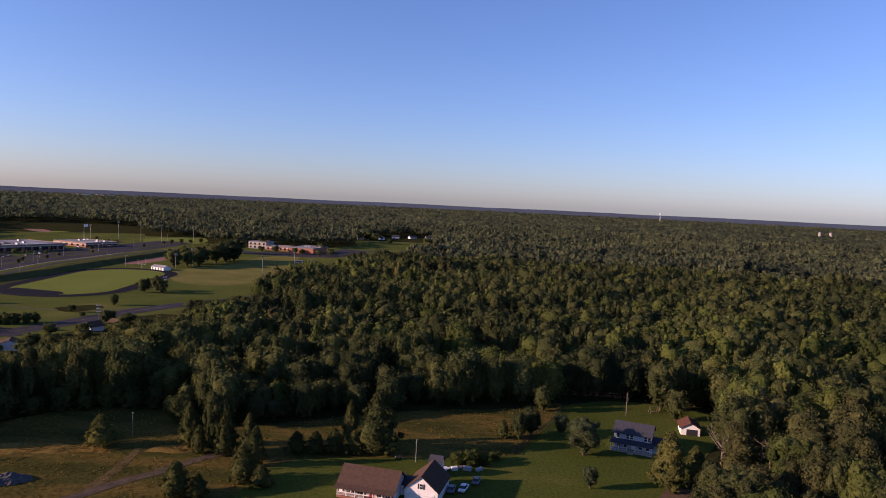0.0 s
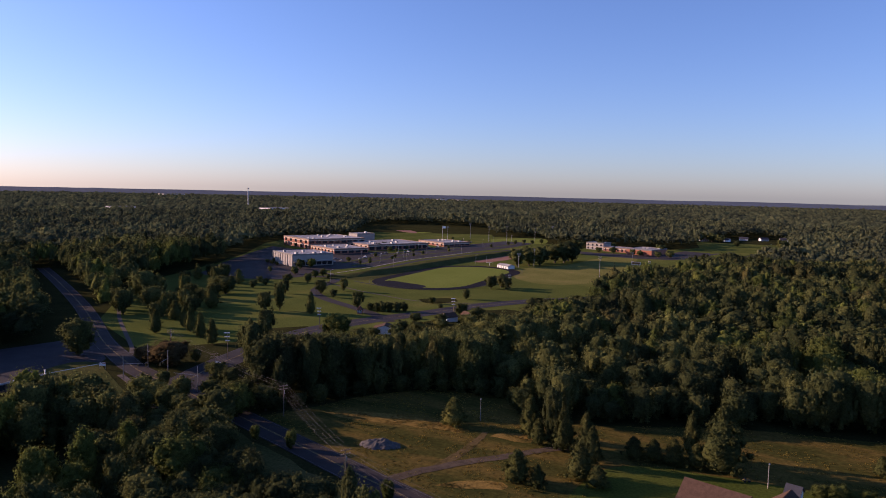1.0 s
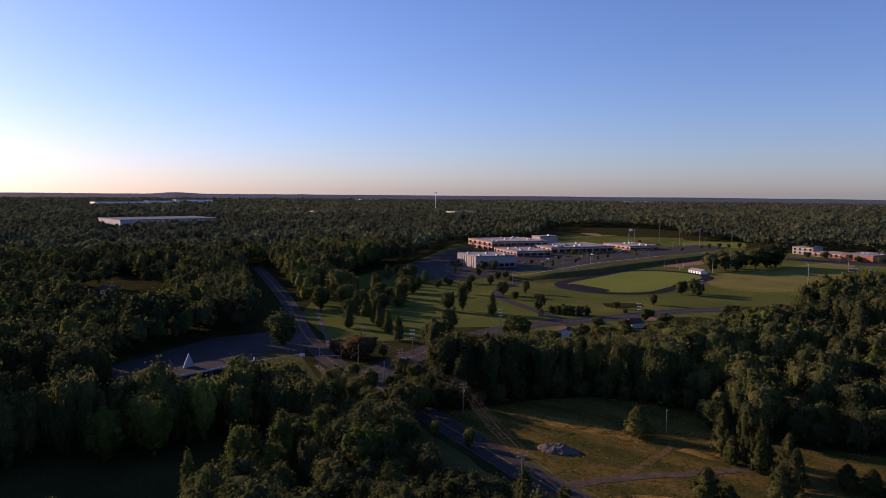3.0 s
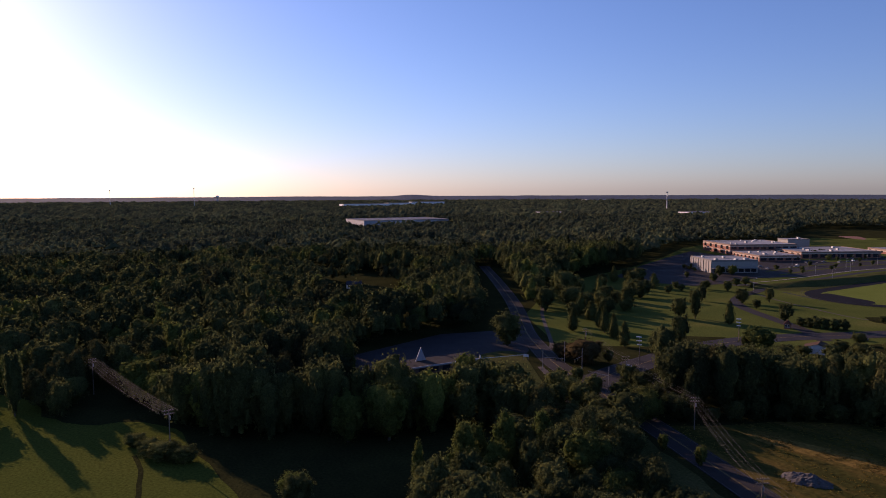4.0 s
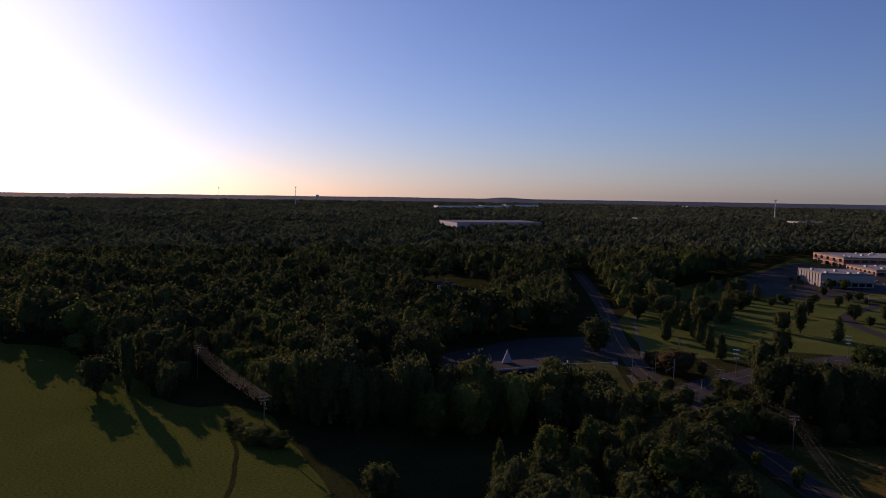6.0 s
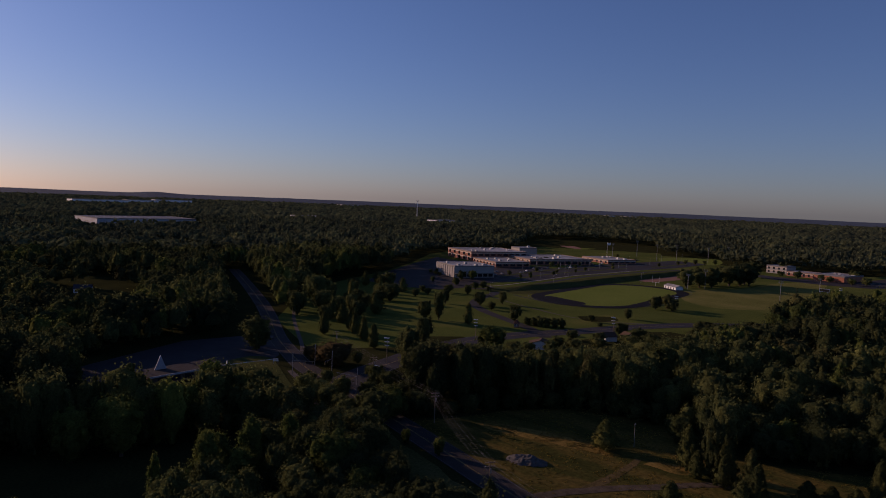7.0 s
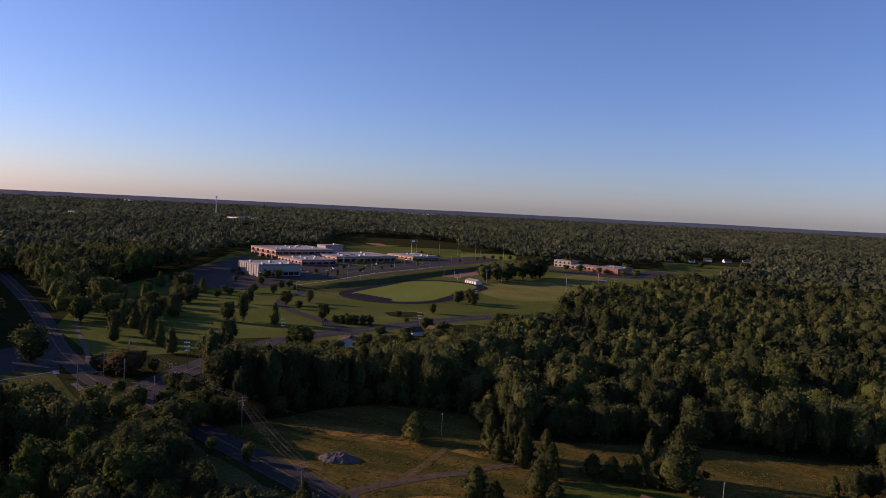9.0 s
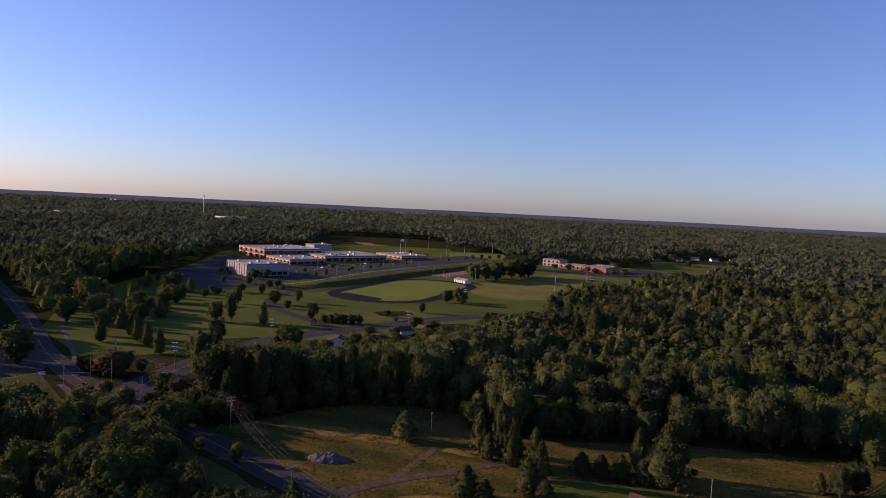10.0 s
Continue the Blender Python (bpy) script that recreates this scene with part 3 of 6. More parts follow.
def crown_arrays(kind, seed, lobes, grain, leaves, leaf, base=0.14, low=0.0):
    """Points and triangles of a crown one unit high and wide: a core, boughs billowing round it, and leaf sprays on the boughs."""
    rnd = np.random.RandomState(seed)
    slim = {"broad": 0.6, "pine": 0.34, "cedar": 0.62, "spire": 0.8}[kind]
    tall = {"broad": (0.17, 0.29), "pine": (0.14, 0.25), "cedar": (0.07, 0.12), "spire": (0.14, 0.22)}[kind]
    if lobes < 8:
        tall = (tall[0] * 1.45, tall[1] * 1.35)
    share = low + (0.95 - low) * (np.arange(lobes) + rnd.uniform(0.1, 0.9, lobes)) / lobes
    turn = np.arange(lobes) * 2.4 + rnd.uniform(-0.6, 0.6, lobes)
    half = profile(kind, share)
    size = rnd.uniform(tall[0], tall[1], lobes)
    if kind == "cedar":
        size = np.minimum(size, half * 0.75 + 0.05)
    out = np.clip(half - size * 0.62, 0.0, 1.0) * rnd.uniform(0.8, 1.3, lobes)
    mid = np.stack([out * np.cos(turn), out * np.sin(turn), base + (1 - base) * share - size * slim * 0.35], -1)
    stretch = np.stack([size, size, size * slim * rnd.uniform(0.8, 1.3, lobes)], -1)
    allp, allt, off = [], [], 0

    def add(p, t):
        nonlocal off
        allp.append(p)
        allt.append(t + off)
        off += len(p)

    sides, rings = grain
    # the shaded core that holds the boughs together
    if leaves:
        n, m = (6, 8) if leaves > 300 else (3, 6) if leaves > 40 else (1, 5)
        up = low + (1 - low) * (np.arange(n) + 0.3) / n
        ang = np.arange(m) * 2 * np.pi / m
        cs, ca = np.meshgrid(up, ang, indexing="ij")
        cr = profile(kind, cs) * rnd.uniform(0.6, 0.92, cs.shape)
        cp = np.stack([cr * np.cos(ca), cr * np.sin(ca), base + (1 - base) * cs * 0.97], -1).reshape(-1, 3)
        cp = np.concatenate([cp, [[0, 0, base + (1 - base) * 0.95]]])
        ct = [q for i in range(n - 1) for j in range(m) for q in ((i * m + j, i * m + (j + 1) % m, (i + 1) * m + (j + 1) % m), (i * m + j, (i + 1) * m + (j + 1) % m, (i + 1) * m + j))]
        ct += [((n - 1) * m + j, (n - 1) * m + (j + 1) % m, n * m) for j in range(m)]
        add(cp, np.array(ct))
    for k in range(lobes):
        p, t = dome(sides, rings, rnd)
        p = p * stretch[k] * (0.72 if leaves else 1.0)
        p[:, 2] += 0.12 * np.hypot(p[:, 0], p[:, 1]) * (kind == "pine")
        add(p + mid[k], t)
    if leaves:
        pick = rnd.choice(lobes, leaves, p=size ** 2 / (size ** 2).sum())
        d = rnd.normal(size=(leaves, 3))
        d[:, 0] += 0.55 * np.cos(turn[pick])
        d[:, 1] += 0.55 * np.sin(turn[pick])
        d[:, 2] += 0.4
        d /= np.linalg.norm(d, axis=1)[:, None]
        c = mid[pick] + d * stretch[pick] * rnd.uniform(0.62, 1.1 if kind == "cedar" else 1.32, leaves)[:, None]
        # loose sprays between the boughs, and shoots that stand up from the top
        loose = rnd.rand(leaves) < (0.55 if kind == "cedar" else 0.3)
        ls, la = low + (0.99 - low) * rnd.beta(1.25, 1.1, leaves), rnd.uniform(0, 6.283, leaves)
        lr = profile(kind, ls) * rnd.uniform(0.8, 1.08, leaves)
        free = np.stack([lr * np.cos(la), lr * np.sin(la), base + (1 - base) * ls], -1)
        c = np.where(loose[:, None], free, c)
        d = np.where(loose[:, None], np.stack([np.cos(la), np.sin(la), ls], -1) * 0.8, d)
        facing = d + 0.5 * rnd.normal(size=(leaves, 3))
        facing /= np.linalg.norm(facing, axis=1)[:, None]
        u = rnd.normal(size=(leaves, 3))
        u -= (u * facing).sum(1)[:, None] * facing
        u /= np.linalg.norm(u, axis=1)[:, None]
        w = np.cross(facing, u)
        big = leaf * rnd.uniform(0.55, 1.4, leaves)[:, None]
        sq = np.array([1, 1, 0.62])
        lp = np.stack([c + u * big * sq, c + (-0.5 * u + 0.62 * w) * big * sq, c + (-0.6 * u - 0.62 * w) * big * sq], 1).reshape(-1, 3)
        add(lp, np.arange(3 * leaves).reshape(-1, 3))
    pts, tri = np.concatenate(allp), np.concatenate(allt)
    pts[:, :2] *= 0.5 / np.percentile(np.hypot(pts[:, 0], pts[:, 1]), 97)
    pts[:, 2] = np.maximum(pts[:, 2], 0.015)
    return pts, tri


def triangles_mesh(name, pts, tri, material):
    me = bpy.data.meshes.new(name)
    me.vertices.add(len(pts))
    me.vertices.foreach_set("co", np.ascontiguousarray(pts, np.float32).ravel())
    me.loops.add(len(tri) * 3)
    me.loops.foreach_set("vertex_index", np.ascontiguousarray(tri, np.int32).ravel())
    me.polygons.add(len(tri))
    me.polygons.foreach_set("loop_start", np.arange(len(tri), dtype=np.int32) * 3)
    me.update(calc_edges=True)
    me.polygons.foreach_set("use_smooth", np.ones(len(tri), bool))
    me.materials.append(material)
    return me


def trunk_mesh(seed, thick=0.035, top=0.75, limbs=4):
    """A tapered stem with a few limbs, one unit high."""
    rnd = random.Random(seed)
    bm = rod((0, 0, -0.01), (0.01, 0, top * 0.45), thick, thick * 0.7, 7)
    rod((0.01, 0, top * 0.45), (0.02, 0.02, top), thick * 0.7, thick * 0.2, 6, bm)
    for k in range(limbs):
        a, z = k * 2.4 + rnd.random(), top * rnd.uniform(0.3, 0.7)
        rod((0.01, 0, z), (0.26 * math.cos(a), 0.26 * math.sin(a), z + 0.16), thick * 0.4, thick * 0.12, 5, bm)
    return finish("trunk", bm, BARK)


KINDS = {
    "broad": ("broad", LEAF, 0.055, 0.18, "broadleaf tree, full dark green crown,"),
    "light": ("broad", LEAF_LIGHT, 0.055, 0.18, "broadleaf tree, bright yellow-green crown,"),
    "russet": ("broad", LEAF_RUSSET, 0.055, 0.1, "broadleaf tree, reddish-brown foliage,"),
    "cedar": ("cedar", LEAF_CEDAR, 0.05, 0.03, "dense dark green conical cedar"),
    "pine": ("pine", LEAF_PINE, 0.055, 0.1, "tall pine, open olive-green crown,"),
    "spire": ("spire", LEAF, 0.055, 0.1, "tall narrow green broadleaf tree,"),
    "tuft": ("spire", LEAF_LIGHT, 0.055, 0.1, "upright yellow-green tufted tree,"),
    "garden": ("broad", LEAF_GARDEN, 0.05, 0.24, "pale green garden tree, bare stem,"),
    "thicket": ("broad", LEAF_LIGHT, 0.075, 0.0, "loose yellow-green bush"),
    "bush": ("broad", LEAF, 0.075, 0.0, "rounded dark green bush"),
}
PROTO = {}


def proto(kind, variant, fine):
    key = (kind, variant, fine)
    if key not in PROTO:
        shape, leafm, leaf, base, _ = KINDS[kind]
        seed = 11 * variant + sum(map(ord, kind))
        n = ((11, (5, 3), 260, 1.15), (18, (5, 2), 640, 0.9), (30 if shape == "cedar" else 24, (5, 3), 2000, 0.58))[fine]
        pts, tri = crown_arrays(shape, seed, n[0], n[1], n[2], leaf * n[3], base)
        PROTO[key] = (triangles_mesh("crown", pts, tri, leafm), trunk_mesh(seed, 0.04 if shape != "cedar" else 0.03, 0.75, 4 if shape == "broad" else 2))
    return PROTO[key]


def plant(kind, x, y, h, w, where, group, fine=True, spin=0.0, variant=0):
    crown, trunk = proto(kind, variant, 0 if not fine else 2 if math.hypot(x, y) < 240 else 1)
    name = "bush" if kind in ("bush", "thicket") else "cedar_tree" if kind == "cedar" else "pine_tree" if kind == "pine" else "tree"
    w *= 1.2 if kind != "bush" else 1.05
    m = Matrix.LocRotScale((x, y, 0), Euler((0, 0, spin)), (w, w, h))
    ob = thing(name, m, KINDS[kind][4] + " " + where, "bush" if kind in ("bush", "thicket") else "tree", group)
    part("trunk", trunk, None, ob)
    part("crown", crown, None, ob)
    return ob


MEADOW_CEDARS = [(-95.6, 196.2, 9.7, 7.3), (-71.1, 199.3, 13.5, 6.3), (-66.6, 194.4, 8.3, 5.2), (-58.5, 193.6, 13.8, 6.4), (-51.6, 191.8, 13.4, 5.8), (-48.3, 186.7, 11.6, 5.6), (-48.7, 176.2, 10.1, 7.7), (-62.3, 165.8, 9, 7.6), (-56.8, 165.7, 6, 5), (-43.2, 173.2, 5.9, 5.8), (-39.3, 197.8, 6.7, 5.9), (-33.9, 198.4, 6.8, 5.3), (-28.4, 199.1, 7.5, 5.6), (-24.9, 207.2, 14, 5.2), (-22.6, 199.4, 7.3, 5.6), (22.8, 219.1, 6.1, 4)]
MEADOW_TREES = [(27.8, 218.1, 8.8, 5.8), (32, 223, 9, 6.3), (40, 250.1, 9.2, 6.6), (85.3, 256.9, 18.9, 11.7), (101.6, 265.1, 8.9, 11), (87.3, 245.7, 11.3, 8.2)]
BUSHES = [(7.5, 194.5, 3.6, 4.4), (11.4, 194.0, 4.6, 4.8), (14.8, 195, 3.6, 4.2), (18.5, 199, 2.6, 3.4)]
PARK_CEDARS = [(-257.6, 330.4, 14, 6.1), (-245.4, 240, 13, 5.9), (-261.1, 247.9, 13.6, 5.6), (-275.5, 254.9, 15.5, 5.8), (-287.1, 261.4, 12.1, 4.8), (-321.5, 278, 13, 6.5), (-287.5, 243.6, 13, 6.3)]
PARK_TREES = [(-285.1, 321, 12.7, 8.9), (-280.3, 329.1, 18.1, 6.9), (-302.3, 399.2, 10.2, 8.9), (-284.3, 389.5, 5.9, 5.5), (-246, 362.7, 11.2, 7.8), (-205.1, 436.4, 7.2, 5.5), (-216.8, 233.9, 13.6, 10.1), (-232.9, 263.2, 15.6, 8.4), (-361.9, 277.7, 13, 8.1), (-341.5, 287, 15.3, 14.8), (-379.9, 312.7, 18.6, 11.1), (-355.5, 360.9, 12.8, 15.8), (-344, 338.1, 11.3, 9.8), (-346.6, 308.5, 8.9, 7.1), (-276.2, 193.5, 16.5, 14), (-215.4, 405.5, 4.6, 4.5)]
PARK_EDGE = [(-369.4, 304.1, 21.6, 18), (-344.2, 268.9, 15.4, 10.7), (-361.2, 357.6, 10.4, 10.8), (-360.8, 433.3, 6.8, 7.3), (-295.8, 418.1, 10.2, 5.7), (-344.5, 437.8, 8.1, 6.2), (-322.4, 384.5, 10.2, 5.7)]
ROAD_BUSHES = [(-235, 360.3, 5, 5.6), (-230.2, 361.1, 5.6, 5.6), (-226.2, 361.4, 6.7, 6.3), (-222.8, 363.8, 6.3, 5.6), (-218.8, 366.5, 6.3, 5.6), (-215.3, 368.9, 6, 5.6), (-203.5, 394.7, 2.6, 3.6)]
CAMPUS_TREES = [(-416.1, 475.5, 6, 4), (-470.5, 533.5, 4, 4.6), (-459.1, 527.8, 4, 4.5), (-448.9, 522.5, 3.9, 4.4), (-388.1, 476.2, 6.9, 4.9), (-410.6, 510.3, 9.7, 8.6), (-360.4, 467.9, 6.7, 6.6), (-359.8, 478, 7.3, 6.7), (-347, 468.7, 4.7, 4.7), (-357.2, 426, 5.4, 4.4), (-362.9, 409.7, 5.7, 6.1), (-377.3, 419.4, 5.4, 5.4), (-359.8, 392.8, 6.4, 5.9), (-468.8, 688.2, 6.2, 5.5), (-456.9, 688.6, 6.1, 5.4), (-442.9, 721.1, 6.9, 6.9), (-431.8, 901.1, 6.5, 4.9), (-424.3, 908.1, 5.7, 4.9)]
FIELD_TREES = [(-247, 676, 17, 15), (-246, 705, 19, 17), (-228, 735, 20, 18), (-222, 745, 19, 16), (-240, 742, 20, 17), (-262, 680, 16, 13), (-255.2, 663.1, 18.5, 17.3), (-258.9, 702.6, 18.2, 15.8), (-240, 689, 20.1, 20.1), (-234.5, 722.5, 22.1, 24.5), (-230.6, 757, 24.2, 28), (-249.6, 849.6, 18.5, 21.3), (-208, 507, 11, 10), (-212, 496, 10.5, 9), (-199, 496, 10, 9), (-368, 947.1, 6.6, 5.8), (-358.3, 956.2, 7.5, 5.8), (-348.6, 965.4, 6.6, 5.8), (-341.9, 986.3, 7.6, 6.7), (-479.4, 963.7, 5.3, 7)]
FAR_TREES = [(-152, 868, 8, 9), (-176, 878, 7, 9), (-186, 884, 8, 8), (-212, 890, 9, 10), (-232, 896, 7, 8), (-140, 880, 9, 11), (-242.7, 944.3, 12.4, 12.4), (-229.7, 960.9, 9.6, 8), (-160, 927.4, 13.2, 13.2), (-148, 1237.4, 17.1, 15.2), (-131.8, 1253.2, 15.3, 19.1), (-116.4, 1233.4, 14.1, 16.9), (-84.5, 1154.5, 10.4, 12.2), (-20.9, 1106.1, 16.2, 16.2)]
LEFT_TREES = [(-274.2, -20.7, 14.5, 10.7), (-153.4, 50.4, 9.7, 6.6), (-270.7, -10.4, 21.8, 6)]
LEFT_BUSHES = [(-205.1, 28.5, 5, 9.8), (-200.3, 32.6, 4.6, 8.1), (-211.6, 25.3, 4.3, 8.4), (-221, 22.1, 3.5, 6.9)]

VERGE_TREES = [(-148.8, 139.2, 6.9, 3.5), (-116.8, 124.2, 9.1, 4.1), (-127.2, 154.5, 5.5, 3.2), (-84.7, 138.5, 5.9, 3.2), (-140.5, 154.5, 4.8, 2.7), (-127.5, 129.4, 7.4, 3.8)]
HOUSE_SCREEN = [(-178, 346, 6, 7), (-165, 350, 6.3, 7), (-190, 294.5, 5.2, 7), (-198.5, 295, 4.2, 6), (-178, 372, 8.5, 8), (-178, 318, 6, 8), (-170, 330, 6.5, 8), (-187, 318, 5.5, 7), (-158, 342, 8, 9), (-152, 356, 8, 9), (-180, 300, 7, 8), (-193, 284, 5.5, 7), (-192, 341, 6, 7), (-184, 272, 9, 9), (-203, 276, 8, 8), (-163, 362, 9, 9)]

UNDERWOOD = [(84, 186, 5, 6), (89, 182, 6, 6), (96, 180, 5.5, 6), (80, 192, 5, 5), (91, 190, 4.5, 6), (99, 184, 6, 6), (86, 176, 5, 6), (93, 173, 6, 6.5)]
JUNCTION_TREES = [(-183, 159, 8.5, 7.5), (-175, 158, 7.5, 7), (-191, 162, 9, 8), (-168, 155, 8, 7), (-198, 166, 7, 6), (-186, 152, 9, 8), (-226, 212, 6, 5), (-205, 200, 5.5, 4.5), (-190.9, 190.5, 9.4, 7.1), (-182.5, 188.9, 9.4, 7.6), (-169.7, 182.3, 8.4, 6.1), (-165.3, 158.8, 9.4, 5.5), (-163.2, 151.3, 6.9, 6.8), (-185.7, 161.4, 8.7, 6.1), (-157.2, 177.7, 9.0, 8.5)]
LOT_TREES = [(-391, 580, 4.5, 3.6), (-396, 605, 5, 4), (-398, 660, 4.5, 3.8), (-394, 715, 5, 4.2), (-387, 770, 4.5, 4), (-415, 595, 5, 4), (-421, 655, 5, 4.2), (-418, 735, 4.8, 4), (-408, 810, 5, 4.2), (-373, 870, 5, 4.5), (-372, 930, 5, 4.5), (-474.4, 758.4, 9, 8), (-468.9, 763.3, 8, 7), (-470.7, 739, 9, 7), (-441, 760, 5, 4), (-437, 780, 4.5, 4), (-441, 800, 5, 4.5), (-439, 730, 4.5, 4), (-386, 590, 4, 3.4), (-390, 640, 4.5, 3.6), (-392, 690, 4, 3.2), (-420, 600, 4.5, 3.8), (-424, 660, 4.5, 3.8), (-466.9, 539.4, 5, 4), (-462.6, 542.9, 5, 4), (-457.1, 547.4, 5, 4), (-391.9, 478.5, 7, 5.5)]
# the tuft kind's lighter leaves put the low sun on this clump into colour
CLUMP = [(-146, 78, 15, 3.4), (-142, 82, 12, 7), (-148, 92, 17, 7.5), (-147, 104, 17.5, 8), (-142, 112, 18.5, 7), (-131, 111, 15, 5), (-110, 106, 13, 6), (-107, 115, 13.5, 5.5), (-152, 98, 14, 7), (-139, 96, 14, 8)]
ROW_LIGHT = [(-203, 126, 19, 9), (-192, 132, 15, 8), (-214, 108, 14, 7)]
LAWN_EDGE = [(42, 270, 12, 8), (50, 269, 9, 7), (57, 273, 14, 9), (66, 276, 13, 9), (74, 272, 10, 8), (80, 277, 15, 10), (91, 275, 14, 9), (98, 270, 12, 8), (108, 262, 14, 9), (110, 250, 13, 8), (62, 283, 17, 10), (72, 285, 18, 11), (88, 284, 18, 11), (48, 281, 16, 9)]
ROADSIDE = [(-197, 160, 10, 8), (-204, 168, 8, 6), (-188, 170, 9, 7), (-206, 178, 7, 5), (-180, 176, 8, 7)]
MEADOW_EDGE = [(-147, 194, 7, 7), (-144, 201, 9, 8), (-140, 208, 5.5, 7), (-136, 214.5, 10, 9), (-130, 221, 6, 8), (-124, 226.5, 8.5, 8), (-116.5, 229, 5, 7), (-110, 231.5, 9.5, 9), (-102, 232, 6.5, 8), (-95, 233, 8, 8), (-87, 227, 6, 7), (-81, 220, 9, 8), (-151, 188, 4.5, 6), (-154, 181, 4, 5)]
EDGE_LIGHT = [(107, 239, 19, 8), (100, 233, 16, 7), (112, 232, 15, 7)]
for kind, rows, where, group, fine in (
        ("bush", UNDERWOOD, "under the bare trees", "underwood", True),
        ("broad", JUNCTION_TREES, "beside the road junction", "junction trees", True),
        ("light", [(-158.2, 51.2, 8.0, 7.0)], "alone in shaded low growth", "", True),
        ("broad", LOT_TREES, "in the school lot", "school lot trees", False),
        ("light", EDGE_LIGHT + [(-410.1, 526.3, 9, 8)], "catching the low sun", "light trees", True),
        ("bush", MEADOW_EDGE, "in the woods' edge by the meadow", "meadow edge growth", True),
        ("broad", LAWN_EDGE, "at the lawn's edge", "lawn edge trees", True),
        ("broad", ROADSIDE, "beside the road junction", "junction trees", True),
        ("garden", [(46.2, 206.5, 11, 10.5), (42.8, 181.2, 6, 4), (42.4, 224, 6.8, 5)], "on the mown lawn", "garden trees", True),
        ("tuft", CLUMP, "at the shaded clearing's edge", "clearing trees", True),
        ("light", ROW_LIGHT, "along the parking lot", "parking lot trees", True),
        ("cedar", MEADOW_CEDARS, "standing in the dry meadow", "meadow cedars", True),
        ("broad", MEADOW_TREES, "on the grass near the houses", "trees near the houses", True),
        ("cedar", [(64.8, 184.0, 16.2, 10.2), (74.5, 191, 10, 7)], "beside the grey house", "lawn cedars", True),
        ("cedar", [(-16, 200.7, 18.7, 12.5)], "at the meadow's edge", "meadow cedars", True),
        ("broad", [(-62.8, 195.7, 17.9, 6.0)], "at the edge of the clearing", "", True),
        ("light", [(-199.6, 277.1, 13.8, 14.4)], "at the edge of the clearing", "light trees", True),
        ("russet", [(-230.1, 201.8, 10.7, 16.4), (-243.6, 202.3, 6.8, 10.6)], "beside the road junction", "russet trees", True),
        ("light", VERGE_TREES, "on the verge beside the road", "verge trees", True),
        ("broad", HOUSE_SCREEN, "in front of the roadside houses", "trees by the roadside houses", True),
        ("thicket", BUSHES, "behind the white garage", "bushes behind the garage", True),
        ("cedar", PARK_CEDARS, "in the park", "park cedars", True),
        ("broad", PARK_TREES, "in the open park grass", "park trees", True),
        ("broad", PARK_EDGE, "along the park's edge", "park trees", True),
        ("bush", ROAD_BUSHES, "along the road to the school", "roadside bushes", False),
        ("broad", CAMPUS_TREES, "on the school grounds", "school trees", False),
        ("broad", FIELD_TREES, "beside the sports fields", "sports field trees", False),
        ("broad", FAR_TREES, "near the distant brick building", "distant trees", False),
        ("broad", LEFT_TREES, "at the hay field's edge", "hay field trees", True),
        ("bush", LEFT_BUSHES, "along the hay field's edge", "hay field bushes", True)):
    for i, (x, y, h, w) in enumerate(rows):
        plant(kind, x, y, h, w, where, group, fine, spin=2.4 * i + x, variant=i % 3)


rnd = random.Random(12)
grove = [(-405, 345), (-392, 330), (-398, 362), (-385, 350), (-372, 322), (-365, 335), (-352, 318), (-338, 322), (-330, 302), (-318, 312), (-325, 287), (-310, 290), (-305, 272), (-300, 255), (-378, 372), (-392, 388), (-405, 400), (-418, 380), (-425, 405), (-410, 420), (-432, 425), (-385, 405)]
for i, (x, y) in enumerate(grove):
    plant("cedar" if i % 3 == 0 else "broad", x + rnd.uniform(-3, 3), y + rnd.uniform(-3, 3), rnd.uniform(9, 15), rnd.uniform(6, 11), "in the park grove", "park grove", True, rnd.uniform(0, 6), i % 3)


# ---- woods ----
def inside(poly, p):
    hit = np.zeros(len(p), bool)
    q = np.array(poly, float)
    for (x0, y0), (x1, y1) in zip(q, np.roll(q, -1, 0)):
        if y0 != y1:
            hit ^= ((y0 > p[:, 1]) != (y1 > p[:, 1])) & (p[:, 0] < (x1 - x0) * (p[:, 1] - y0) / (y1 - y0) + x0)
    return hit


def swell(p, scale, seed):
    """Slow waves over the land, -1 to 1."""
    rnd = np.random.RandomState(seed)
    v = np.zeros(len(p))
    for k in range(6):
        d = rnd.normal(size=2)
        d *= rnd.uniform(0.6, 1.6) / np.linalg.norm(d) / scale
        v += np.sin(p @ d * 2 * np.pi + rnd.uniform(0, 6.28))
    return v / 3


# young growth between the junction and the meadow
SCRUB = [(-225, 150), (-140, 150), (-172, 188), (-214, 212)]


